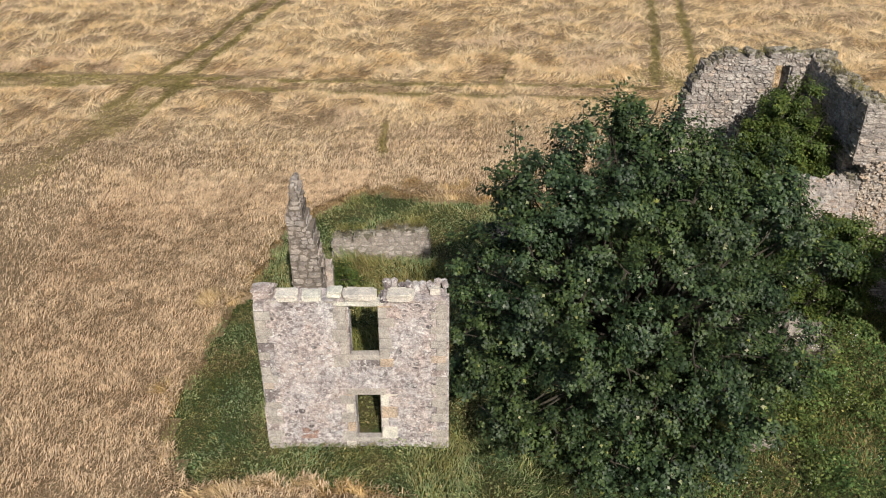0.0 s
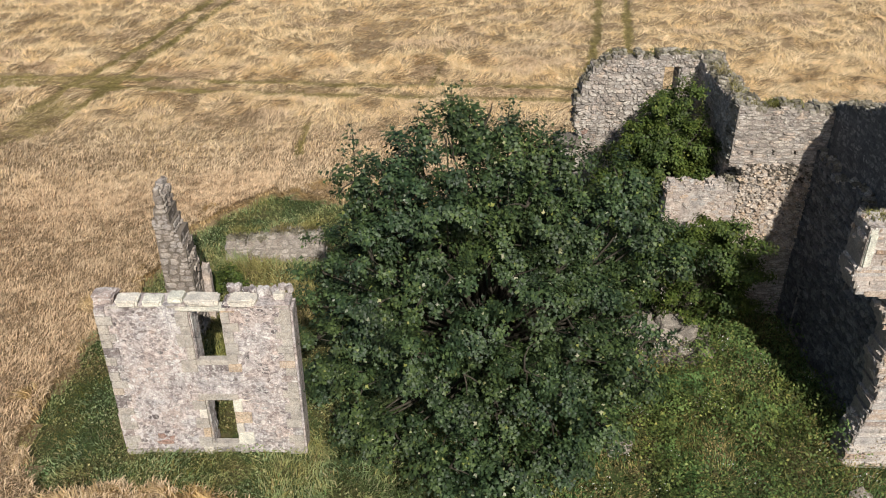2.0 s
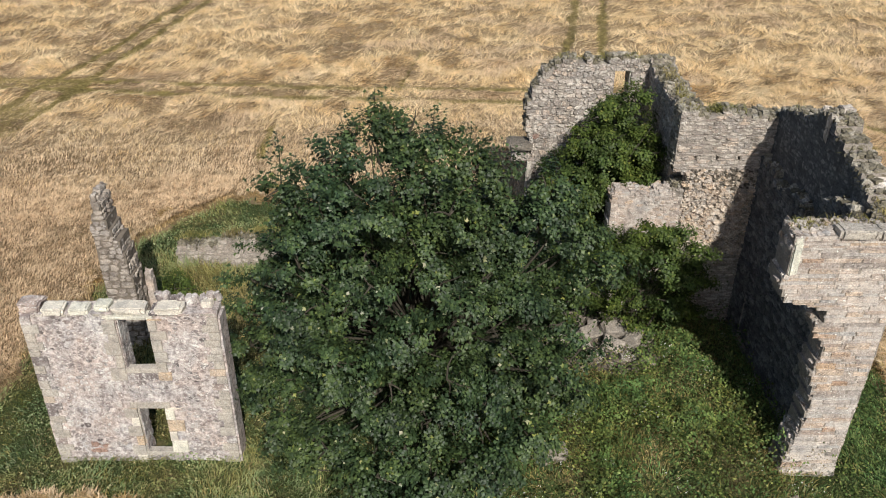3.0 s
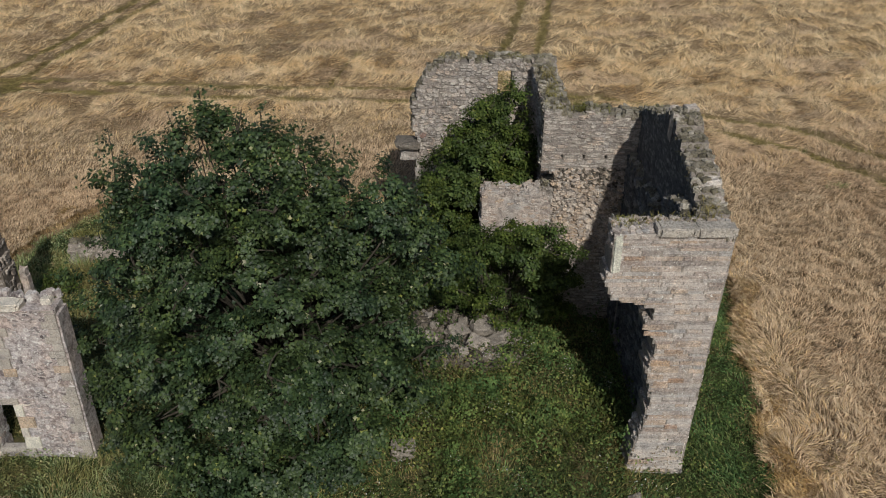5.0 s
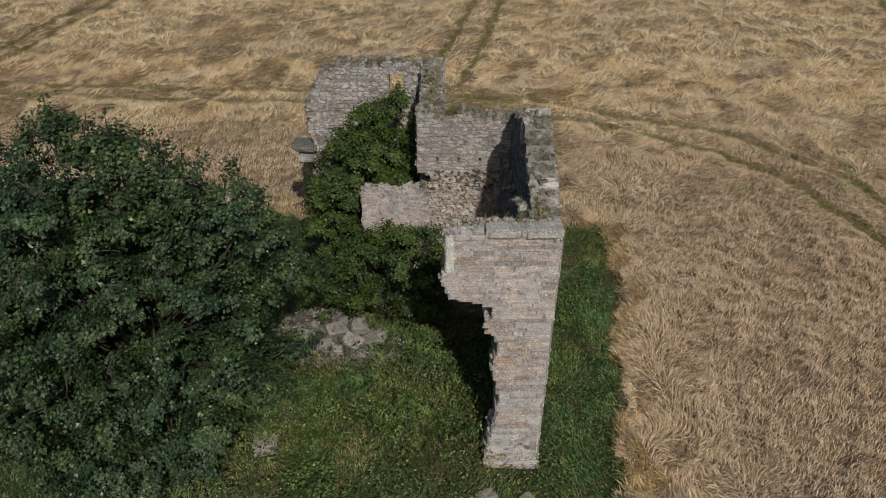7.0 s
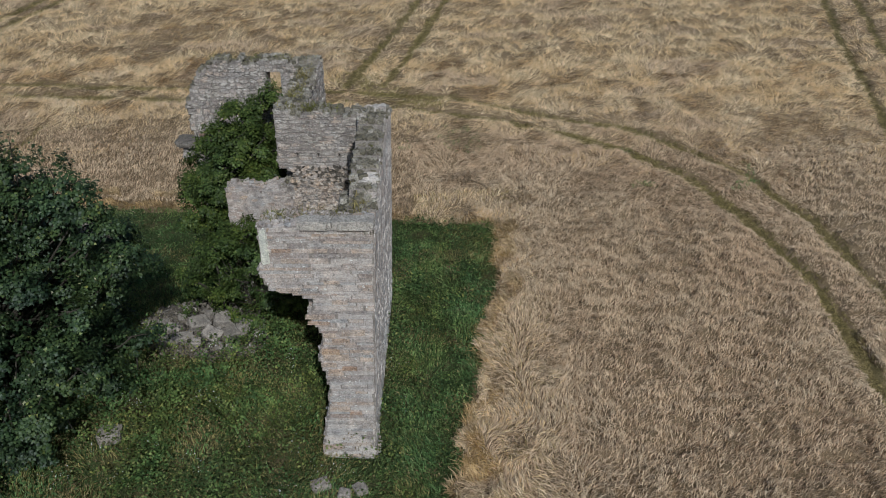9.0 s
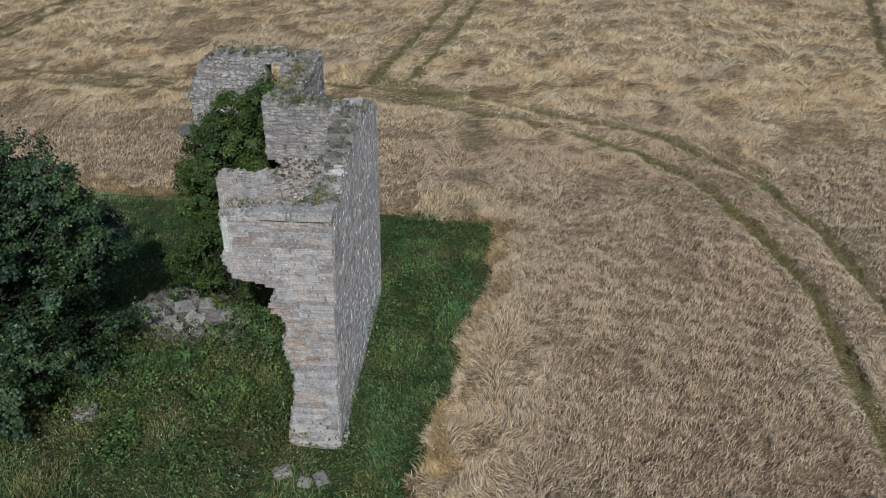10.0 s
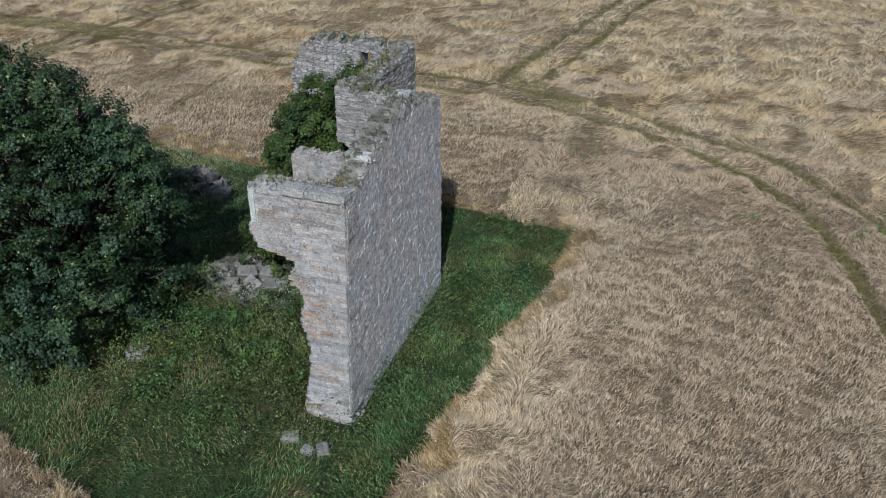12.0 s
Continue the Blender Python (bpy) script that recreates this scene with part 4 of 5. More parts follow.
for i, (x, y, z, q, flat) in enumerate(big):
    over = 0.8 * (x - 6.3) + 0.6 * (y - 23.6) + 0.75 * q - (4.6 - 0.25 * max(0.0, 4.0 - z))
    if over > 0:
        big[i] = (x - 0.8 * over, y - 0.6 * over, z, q, flat)
tree("maple_tree", (6.3, 23.3, 0.6), big, 0.135, 860, 5, M_LEAF, "big broad-leaved maple in dark green leaf beside the cottage ruin", "tree", 0.34, (6.3, 23.1, 3.2), inner=0.24,
     sprays=[(5.0, 22.8, 11.0, 1.4), (6.6, 23.0, 10.8, 1.1), (2.1, 22.8, 9.8, 1.3), (2.6, 22.7, 8.9, 1.3), (4.2, 23.1, 10.5, 1.2), (7.6, 23.4, 10.2, 1.0), (8.4, 23.2, 9.8, 1.0), (10.2, 22.8, 8.7, 1.0)])

# ---- elder in the tower's wing, and the shrubs at the wall's foot ----
elder = dome((13.2, 31.4, 4.6), (2.1, 1.4, 3.7), 46, 7, (0.65, 0.95), -0.95) + dome((13.2, 31.3, 4.6), (1.2, 0.7, 2.6), 14, 17, (0.8, 1.0), -0.8) + [(11.3, 31.0, 4.8, 0.8, 0.9), (11.2, 30.6, 3.5, 0.9, 0.8), (10.9, 31.3, 5.3, 0.6, 0.9), (11.8, 30.4, 2.2, 0.9, 0.8), (14.3, 32.3, 8.0, 0.75, 0.95), (14.6, 32.4, 8.6, 0.5, 1.0), (14.9, 31.9, 7.2, 0.65, 0.95), (14.9, 31.5, 6.2, 0.7, 0.95), (13.6, 31.9, 7.7, 0.8, 0.9), (12.6, 31.6, 7.3, 0.75, 0.9), (12.2, 30.2, 5.4, 0.7, 0.9), (14.4, 30.5, 6.3, 0.7, 0.9), (14.0, 30.3, 5.6, 0.7, 0.9), (14.9, 30.6, 7.0, 0.6, 0.9), (13.0, 30.2, 6.4, 0.75, 0.9), (14.2, 33.7, 7.9, 0.7, 0.95), (13.5, 33.4, 7.5, 0.7, 0.95)]
tree("elder_tree", (13.0, 31.6, 0.3), elder, 0.125, 1900, 8, M_IVY, "bushy green elder filling the tower's roofless wing", "tree", 0.12, (13.1, 31.6, 2.6), KITE, KITE_TRIS, inner=0.3, stems=2)
bushes = dome((14.3, 27.5, 2.9), (2.4, 1.2, 2.3), 30, 9, (0.65, 0.95), -0.6) + [(12.6, 28.0, 3.6, 0.8, 0.9), (16.2, 27.8, 3.8, 0.6, 0.8), (15.9, 28.4, 4.6, 0.5, 0.9), (13.0, 28.2, 4.3, 0.6, 0.9), (11.8, 28.6, 2.4, 0.9, 0.8)]
tree("elder_bush", (14.2, 27.6, 0.8), bushes, 0.12, 1700, 10, M_IVY, "spreading green bush at the foot of the broken tower wall", "bush", 0.07, (14.2, 27.6, 1.7), KITE, KITE_TRIS, inner=0.3, stems=3)

nook = [(-4.2, 29.9, 1.25, 0.65, 0.85), (-4.6, 30.2, 1.35, 0.5, 0.9), (-3.7, 30.0, 1.2, 0.55, 0.9), (-4.1, 30.4, 1.45, 0.5, 0.9)]
tree("small_bush", (-4.2, 30.0, 0.6), nook, 0.1, 1700, 12, M_IVY, "low green bush growing inside the roofless cottage", "bush", 0.04, (-4.2, 30.0, 0.9), KITE, KITE_TRIS, inner=0.3)

# ---- nettles, brambles and docks on the mound ----
def leafy_ground(name, seed, dense, material, where, tall, leaf, label="", west=2.0):
    rng = np.random.RandomState(seed)
    n = int((25 - west) * 24 * dense)
    x, y = rng.uniform(west, 25.0, n), rng.uniform(14.0, 38.0, n)
    keep = open_green(x, y) & (rng.rand(n) < where(x, y)) & (np.hypot((x - 12.2 + 0.3 * (y - 26.6)) / 2.5, (y - 26.6) / 2.1) > 0.7 + 0.5 * rng.rand(n))
    x, y = x[keep], y[keep]
    n = len(x)
    def hump(x, y):
        return tall * (0.85 * np.clip(lattice_noise(x, y, 1.5, 81) * 1.6 - 0.35, 0, 1) + 0.8 * lattice_noise(x, y, 0.65, 82) + 0.22 * lattice_noise(x, y, 0.25, 79))
    slope_x, slope_y = (hump(x + 0.1, y) - hump(x - 0.1, y)) / 0.2, (hump(x, y + 0.1) - hump(x, y - 0.1)) / 0.2
    z = ground_height(x, y) + hump(x, y) * np.where(rng.rand(n) < 0.75, rng.uniform(0.82, 1.05, n), rng.uniform(0.3, 0.8, n))
    facing = np.stack([-slope_x, -slope_y - 0.1, np.full(n, 1.1)], 1)
    facing /= np.linalg.norm(facing, axis=1, keepdims=True)
    v, f = leaf_cloud(np.stack([x, y, z], 1), facing, rng.uniform(0.5, 1.3, n) * leaf, rng, KITE, KITE_TRIS)
    return tagged(child(name, stuff_mesh(name, v, f, material), weeds, label), kind="stuff")


def browned(x, y):
    """Patches where docks and dead stems stand instead of green leaves."""
    return np.clip((lattice_noise(x, y, 1.7, 85) + 0.35 * lattice_noise(x, y, 0.5, 84) - 0.60 + 0.05 * np.hypot(x - 12.0, y - 22.0)) * 3.0, 0, 1)


weeds = thing("weeds", (13.0, 22.0, 0.6), "green nettles, brambles and brown docks with white flowers on rubble mound", "weeds", kind="stuff")
leafy_ground("weed_leaves", 83, 520, M_WEED, lambda x, y: weedy(x, y) * (0.45 + 0.55 * (lattice_noise(x, y, 1.1, 80) > 0.4)) * (1 - 0.7 * browned(x, y)), 1.0, 0.11)
leafy_ground("seed_heads", 84, 200, M_DOCK, lambda x, y: weedy(x, y) * browned(x, y) * 0.9, 0.95, 0.06)
leafy_ground("flower_heads", 86, 130, M_FLOWER, lambda x, y: weedy(x, y) * np.clip((lattice_noise(x, y, 0.7, 87) - 0.72) * 5, 0, 0.6), 1.05, 0.05)
leafy_ground("low_leaves", 89, 120, M_PALEGRASS, lambda x, y: np.where(x < 3, 0.75 * np.clip(lattice_noise(x, y, 1.2, 90) * 2.2 - 0.5, 0, 1), 0.0), 0.4, 0.085, west=-10.0)
leafy_ground("nettle_leaves", 99, 190, M_WEED, lambda x, y: np.where(x > 19.4, 0.8 * np.clip(lattice_noise(x, y, 1.2, 90) * 2.2 - 0.5, 0, 1), 0.0), 0.5, 0.1)
leafy_ground("brown_docks", 97, 200, M_DOCK, lambda x, y: np.where((x < 3) | (x > 19.4), np.clip((lattice_noise(x, y, 1.1, 98) - 0.66) * 5, 0, 0.8), 0.0), 0.6, 0.065, west=-10.0)
sow("tall_grass", [(4, 23, 14, 31, 230)], 88, M_DRYGRASS, lambda x, y, rng: open_green(x, y) & (rng.rand(len(x)) < weedy(x, y) * np.clip(lattice_noise(x, y, 1.8, 99) * 2.4 - 0.5, 0.15, 1.0)), grass_size, weeds)


# ---- the cottage ruin: a front wall with two window openings, a broken gable, a low rear wall ----
cottage = thing("cottage_ruin", (-2.8, 24.0, 0.0), "roofless ruin of pale rubble-stone cottage, front wall and broken gable", "ruin")
F = 21.3
UP, LO = (2.82, 3.77, 3.55, 5.86), (2.87, 3.73, 0.1, 2.43)   # openings, from the wall's west end at -5.75
front = build_wall(cottage, "front_wall", (-5.75, F, 0), (1, 0, 0), (0, -1, 0), 0.68,
                   [(-0.06, -0.2), (5.88, -0.2), (5.9, 5.6), (5.85, 6.0), (3.9, 5.98), (3.77, 5.86), (2.82, 5.86), (2.7, 5.98), (0.02, 6.0)],
                   holes=[UP, LO], course=(0.12, 0.28), width=(0.10, 0.34), stone=M_RUBBLE, core=M_LIME, seed=11, faces=("front", "back"), limit=300, rough=0.02, proud=0.022, split=0.45, fill=1.0, depth_of=0.06, twist=22, bare=0.2, top_stones=False,
                   label="pale rubble front wall with dressed openings", skip=[(2.45, 4.1, 0.3, 2.72), (2.45, 4.1, 3.8, 6.0), (-0.1, 0.3, 0, 6.1), (5.55, 6.0, 0, 6.1)], clean=(True, True))
dress = Stones(12)
r = random.Random(12)
for x, w in ((-5.75, 1), (0.13, -1)):                           # quoins
    z, long = 0.0, True
    while z < 5.9:
        h = min(r.uniform(0.26, 0.36), 6.0 - z)
        q = 0.52 if long else 0.34
        dress.add((x + w * q / 2, F - 0.0, z + h / 2), (0, -1, 0), (q, 0.12, h - 0.012), "block", M_DRESSED if r.random() < 0.8 else M_RUBBLE)
        z, long = z + h, not long
def jamb_stone(z0, w):
    """The lower window's jambs are of orange and white stone, the upper one's of grey."""
    if z0 < 1:
        return r.choice((M_ORANGE, M_CAP, M_DRESSED, M_CAP))
    return M_ORANGE if w > 0 and r.random() < 0.3 else M_DRESSED


for (u0, u1, z0, z1) in (UP, LO):                               # jambs, lintels and sills
    x0, x1 = u0 - 5.75, u1 - 5.75
    for edge, w in ((x0, -1), (x1, 1)):
        z, long = z0, r.random() < 0.5
        while z < z1 - 0.02:
            h = min(r.uniform(0.26, 0.5), z1 - z)
            q = r.uniform(0.42, 0.6) if long else r.uniform(0.24, 0.34)
            dress.add((edge + w * q / 2, F + 0.005, z + h / 2), (0, -1, 0), (q, 0.14, h - 0.012), "block", jamb_stone(z0, w))
            dress.add((edge + w * 0.04, F + 0.33, z + h / 2), (-w, 0, 0), (0.62, 0.12, h - 0.012), "block", M_DRESSED)
            z, long = z + h, not long
    dress.add(((x0 + x1) / 2, F + 0.1, z0 + 0.36), (0, -1, 0), (x1 - x0 + 0.3, 0.24, 0.2), "block", M_DRESSED)
    dress.add(((x0 + x1) / 2, F + 0.11, z0 + 0.12), (0, -1, 0), (x1 - x0 + 0.02, 0.22, 0.28), "block", M_RUBBLE)
dress.add((-2.44, F + 0.01, 2.55), (0, -1, 0), (1.35, 0.16, 0.23), "block", M_DRESSED)
dress.add((-2.44, F + 0.35, 2.50), (0, 0, -1), (1.0, 0.1, 0.66), "block", M_DRESSED)
dress.add((-4.45, F + 0.01, 0.62), (0, -1, 0), (0.58, 0.14, 0.26), "rubble", M_RED, 8)
dress.add((-4.5, F + 0.01, 0.88), (0, -1, 0), (0.36, 0.14, 0.24), "rubble", M_RED, -6)
dress.add((-4.2, F + 0.01, 0.82), (0, -1, 0), (0.24, 0.14, 0.16), "rubble", M_RED, 10)
dress.put(front, 400, "dressed_stone")


def slab(name, x0, x1, y0, y1, z, h, seed, material, parent, label="", worn=0.1):
    """A worn flat slab, its corners chipped."""
    bm = bmesh.new()
    bmesh.ops.create_cube(bm, size=1.0)
    bmesh.ops.bevel(bm, geom=bm.edges[:], offset=0.11, segments=2, affect="EDGES")
    bmesh.ops.subdivide_edges(bm, edges=bm.edges[:], cuts=2, use_grid_fill=True)
    for v in bm.verts:
        p = v.co * 1.7 + Vector((seed * 2.3, 0, seed))
        v.co += noise.noise_vector(p) * worn + noise.noise_vector(p * 4.0) * worn * 0.3
        v.co = Vector(((x0 + x1) / 2 + v.co.x * (x1 - x0), (y0 + y1) / 2 + v.co.y * (y1 - y0), z + (v.co.z + 0.5) * h))
    return part(name, bm, material, parent, label)


for i, (x0, x1, y0, y1, z, h) in enumerate(((-5.76, -5.12, F + 0.05, F + 0.6, 5.98, 0.34), (-5.04, -4.4, F - 0.09, F + 0.44, 6.03, 0.22), (-4.24, -3.68, F - 0.06, F + 0.42, 6.03, 0.19),
                                            (-3.5, -3.06, F + 0.02, F + 0.5, 6.1, 0.2), (-3.3, -1.84, F - 0.07, F + 0.3, 5.87, 0.13), (-2.98, -2.02, F - 0.04, F + 0.48, 6.02, 0.22),
                                            (-1.7, -0.86, F - 0.1, F + 0.42, 6.03, 0.24), (-0.4, -0.08, F + 0.28, F + 0.6, 5.98, 0.26))):
    slab("cap_slab", x0, x1, y0, y1, z, h, i + 1, M_CAP if i != 0 else M_RUBBLE, front, "pale lichened cap slab" if i != 0 else "", worn=0.09 if i else 0.2)
tops = Stones(13)
x = -5.7
while x < 0.0:                                                   # a thin course under the caps
    w = r.uniform(0.2, 0.55)
    if not -3.0 < x + w / 2 < -1.9:
        tops.add((x + w / 2, F + 0.28, 6.0), (0, -1, 0), (w * 0.95, 0.62, r.uniform(0.06, 0.1)), "block", M_DRESSED if r.random() < 0.6 else M_RUBBLE)
    x += w
for x in np.arange(-1.7, 0.1, 0.22):
    tops.add((x, F + r.uniform(0.5, 0.66), 6.14 + r.uniform(-0.05, 0.16)), (r.uniform(-0.3, 0.3), r.uniform(-0.4, 0.1), 1), (r.uniform(0.24, 0.4), 0.26, r.uniform(0.22, 0.36)), "rubble", M_RUBBLE, r.uniform(-40, 40))
tops.put(front, 80, "loose_stone")

gable = build_wall(cottage, "gable_wall", (-5.65, 27.0, 0), (1, 0, 0), (0, -1, 0), 1.0,
                   [(0, -0.2), (1.12, -0.2), (1.1, 3.6), (0.98, 4.7), (0.78, 5.25), (0.64, 5.7), (0.52, 6.1), (0.46, 6.6), (0.38, 7.0), (0.26, 7.0), (0.2, 6.5), (0.12, 6.0), (0, 5.4)],
                   course=(0.17, 0.32), width=(0.2, 0.5), stone=M_GABLE, core=M_BARE_CORE, twist=9, fill=1.06, seed=14, faces=("front", "back"), limit=300, rough=0.07, proud=0.09, jag=0.1, label="broken rubble gable standing as a spike")
rear = build_wall(cottage, "rear_wall", (-5.0, 33.0, 0), (1, 0.06, 0), (0, -1, 0), 0.7,
                  [(0, -0.2), (4.4, -0.2), (4.4, 1.3), (4.1, 1.72), (2.3, 1.78), (1.8, 1.45), (1.0, 1.4), (0, 1.35)],
                  course=(0.18, 0.28), stone=M_GABLE, core=M_MORTAR, twist=14, top_stone=M_MOSSY, seed=15, limit=200, rough=0.1, proud=0.05, jag=0.18, label="low remnant of rubble rear wall")
slab("jamb_stone", -4.58, -4.28, 28.05, 28.4, 0.3, 2.9, 21, M_PLASTER, cottage, "pale plastered door jamb", worn=0.06)

# ---- the tower: front wall remnant, side wall with its flue, back wall, and the wing behind ----
tower = thing("tower_ruin", (18.0, 25.5, 0.0), "tall roofless tower house ruin of grey-pink stone, two sides fallen", "ruin")
pier = build_wall(tower, "front_wall", (16.0, 20.6, 0), (1, 0, 0), (0, -1, 0), 0.95,
                  [(1.75, -0.2), (3.4, -0.2), (3.7, 9.02), (0.46, 9.02), (0.44, 7.7), (0.28, 7.66), (0.3, 7.5), (0.46, 7.3), (0.47, 6.92), (1.1, 6.78), (1.65, 6.6), (1.7, 6.25), (1.53, 5.9), (1.88, 5.45), (2.0, 5.2), (1.86, 4.65), (1.9, 4.15), (2.06, 3.75), (2.16, 3.3), (2.04, 2.2), (1.86, 1.1), (1.75, 0.5)],
                  course=(0.06, 0.2), width=(0.3, 1.6), split=0.35, kind="block", stone=M_ASHLAR, core=M_MORTAR, seed=16, faces=("front", "back"), back_stone=M_TOWER, limit=300, rough=0.13, proud=0.04, top_stones=True, undercut=0.35,
                  label="coursed ashlar front wall broken off in steps", clean=(False, True))
warm = Stones(27)
for x, z, w, h in ((17.75, 5.95, 0.5, 0.16), (17.9, 5.72, 0.7, 0.13), (18.95, 5.35, 0.75, 0.22), (18.2, 4.62, 0.6, 0.2), (18.35, 4.4, 0.85, 0.24), (18.1, 4.1, 0.5, 0.16), (18.3, 3.85, 0.45, 0.16), (17.1, 6.95, 0.8, 0.12),
                   (18.6, 6.5, 0.5, 0.17), (17.3, 7.95, 0.7, 0.13), (18.75, 3.95, 0.5, 0.15), (18.55, 5.05, 0.6, 0.14), (18.2, 5.25, 0.4, 0.15), (17.0, 8.3, 0.6, 0.12), (18.0, 0.62, 0.7, 0.2), (18.85, 2.1, 0.4, 0.14), (18.4, 7.2, 0.5, 0.12)):
    warm.add((x, 20.575, z), (0, -1, 0), (w, 0.06, h), "block", M_ASHLAR_WARM, r.uniform(-2, 2))
warm.put(pier, 20, "warm_stone")
slab("cornice_slab", 17.53, 18.5, 20.46, 21.0, 9.0, 0.28, 5, M_CORNICE, pier, "weathered cornice slab", worn=0.06)
slab("cornice_slab", 18.53, 19.74, 20.46, 21.0, 9.0, 0.27, 8, M_CORNICE, pier, "weathered cornice slab", worn=0.06)
slab("jamb_stone", 16.4, 16.64, 20.52, 21.0, 7.72, 1.28, 9, M_CAP, pier, "pale dressed jamb", worn=0.05)

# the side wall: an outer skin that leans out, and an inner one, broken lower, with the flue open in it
# outer face in brightened harl, since the sun only grazes it
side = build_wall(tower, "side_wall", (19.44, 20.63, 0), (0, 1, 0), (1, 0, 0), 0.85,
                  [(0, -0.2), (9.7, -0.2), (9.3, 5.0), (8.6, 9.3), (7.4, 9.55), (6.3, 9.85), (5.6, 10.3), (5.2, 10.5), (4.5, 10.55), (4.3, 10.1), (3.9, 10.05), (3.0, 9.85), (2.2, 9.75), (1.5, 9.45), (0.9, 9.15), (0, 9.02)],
                  course=(0.09, 0.24), width=(0.1, 0.4), stone=M_LIT_HARL, core=M_LIT_PALE, seed=17, faces=("front", "back"), back_stone=M_INNER, back_core=M_SHADE_TONED, limit=300, rough=0.05, proud=0.012, split=0.3, bare=0.5, twist=16, tight=True, jag=0.25, label="tall rubble side wall", clean=(True, True), top_stone=M_MOSSY, depth_of=0.035, lean=0.033)
# inner skin in the darkened materials: part of its shade is colour
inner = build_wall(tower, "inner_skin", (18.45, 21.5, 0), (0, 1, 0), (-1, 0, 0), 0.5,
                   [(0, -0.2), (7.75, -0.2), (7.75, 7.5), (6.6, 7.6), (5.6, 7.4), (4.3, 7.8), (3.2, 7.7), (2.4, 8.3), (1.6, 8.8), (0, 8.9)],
                   holes=[(2.5, 3.4, 4.2, 9.0), (5.3, 6.4, 0.3, 2.2)], course=(0.1, 0.26), width=(0.12, 0.5), stone=M_INNER, core=M_SHADE_TONED, seed=37, limit=200, rough=0.08, proud=0.06, split=0.3, twist=14, tight=True, jag=0.35, label="dark inner face, shade in its tone, with an open flue", top_stone=M_MOSSY, lean=-0.012)
for i, (x0, x1, y0, y1, z, h) in enumerate(((18.85, 19.15, 25.35, 25.6, 9.75, 0.85), (19.4, 19.8, 25.75, 26.2, 10.35, 0.32), (19.05, 19.4, 26.25, 26.6, 10.2, 0.3), (19.3, 19.8, 25.15, 25.4, 10.0, 0.5), (19.2, 19.75, 22.45, 22.95, 9.45, 0.3), (19.35, 19.75, 21.9, 22.3, 9.2, 0.22))):
    slab("flue_stone" if i < 4 else "loose_stone", x0, x1, y0, y1, z, h, 41 + i, M_TOWER if i < 4 else M_LIT_HARL, side, worn=0.22)
back = build_wall(tower, "back_wall", (13.0, 29.2, 0), (1, 0, 0), (0, -1, 0), 0.95,
                  [(2.42, -0.2), (6.2, -0.2), (6.2, 8.95), (5.6, 9.0), (4.4, 9.1), (3.0, 9.15), (2.36, 9.2), (2.38, 7.0), (2.42, 6.85), (2.85, 6.75), (2.95, 6.4), (2.6, 6.1), (2.42, 6.0)],
                  holes=[(3.06, 3.17, 7.34, 7.5), (3.86, 3.97, 7.34, 7.5), (4.68, 4.82, 7.32, 7.52), (3.2, 3.38, 6.5, 6.76), (3.9, 4.1, 6.45, 6.75), (4.62, 4.84, 6.3, 6.62)],
                  course=(0.05, 0.15), width=(0.14, 0.6), top_stone=M_MOSSY, stone=M_TOWER, core=M_MORTAR, seed=19, limit=300, rough=0.05, proud=0.05, split=0.2, twist=5, tight=True, jag=0.2, label="coursed rubble back wall with joist holes")
stub = build_wall(tower, "stub_wall", (13.0, 29.12, 0), (1, 0, 0), (0, -1, 0), 0.8,
                  [(0.18, -0.2), (2.85, -0.2), (2.86, 5.1), (2.65, 5.75), (2.3, 6.02), (1.9, 6.08), (1.5, 5.9), (0.9, 6.05), (0.5, 6.12), (0.2, 6.0)],
                  course=(0.1, 0.22), width=(0.14, 0.5), stone=M_ASHLAR, core=M_PLASTER, seed=29, limit=200, rough=0.08, proud=0.045, split=0.3, fill=0.95, bare=0.18, jag=0.2, label="broken stub of wall with pale old plaster")
# fallen-out band; dark stones near its top also mimic shaded holes
band = Stones(26)
for _ in range(900):                                             # below the joists the facing has fallen out
    x, z = r.uniform(15.9, 18.6), 6.95 - 3.6 * r.random() ** 1.25
    s = r.choice((0.07, 0.1, 0.13, 0.2))
    band.add((x, 29.2 - r.uniform(-0.02, 0.07), z), (r.uniform(-0.4, 0.4), -1, r.uniform(-0.2, 0.5)), (s * r.uniform(1.0, 1.8), 0.16, s * 0.8), "rubble", M_DEBRIS if z > 6.2 and r.random() < 0.45 else M_ROUGH, r.uniform(-40, 40))
band.put(back, 200)
patch = Stones(24)
for x, z, w, h in ((16.55, 4.5, 0.5, 0.18), (17.05, 4.52, 0.45, 0.2), (16.8, 4.28, 0.6, 0.2), (17.35, 4.3, 0.4, 0.22), (16.4, 6.55, 0.4, 0.2), (17.3, 6.6, 0.45, 0.2), (16.6, 4.05, 0.45, 0.2)):
    patch.add((x, 29.19, z), (0, -1, 0), (w, 0.1, h), "block", M_ORANGE, r.uniform(-3, 3))
patch.put(back, 20)
# backs of the joist holes, coloured dark for the shade inside
for u, z in ((3.11, 7.42), (3.91, 7.42), (4.75, 7.42), (3.29, 6.63), (4.0, 6.6), (4.73, 6.46)):
    slab("joist_hole_back", 13.0 + u - 0.13, 13.0 + u + 0.13, 29.5, 29.56, z - 0.18, 0.36, 3, M_SHADE_TONED, back)
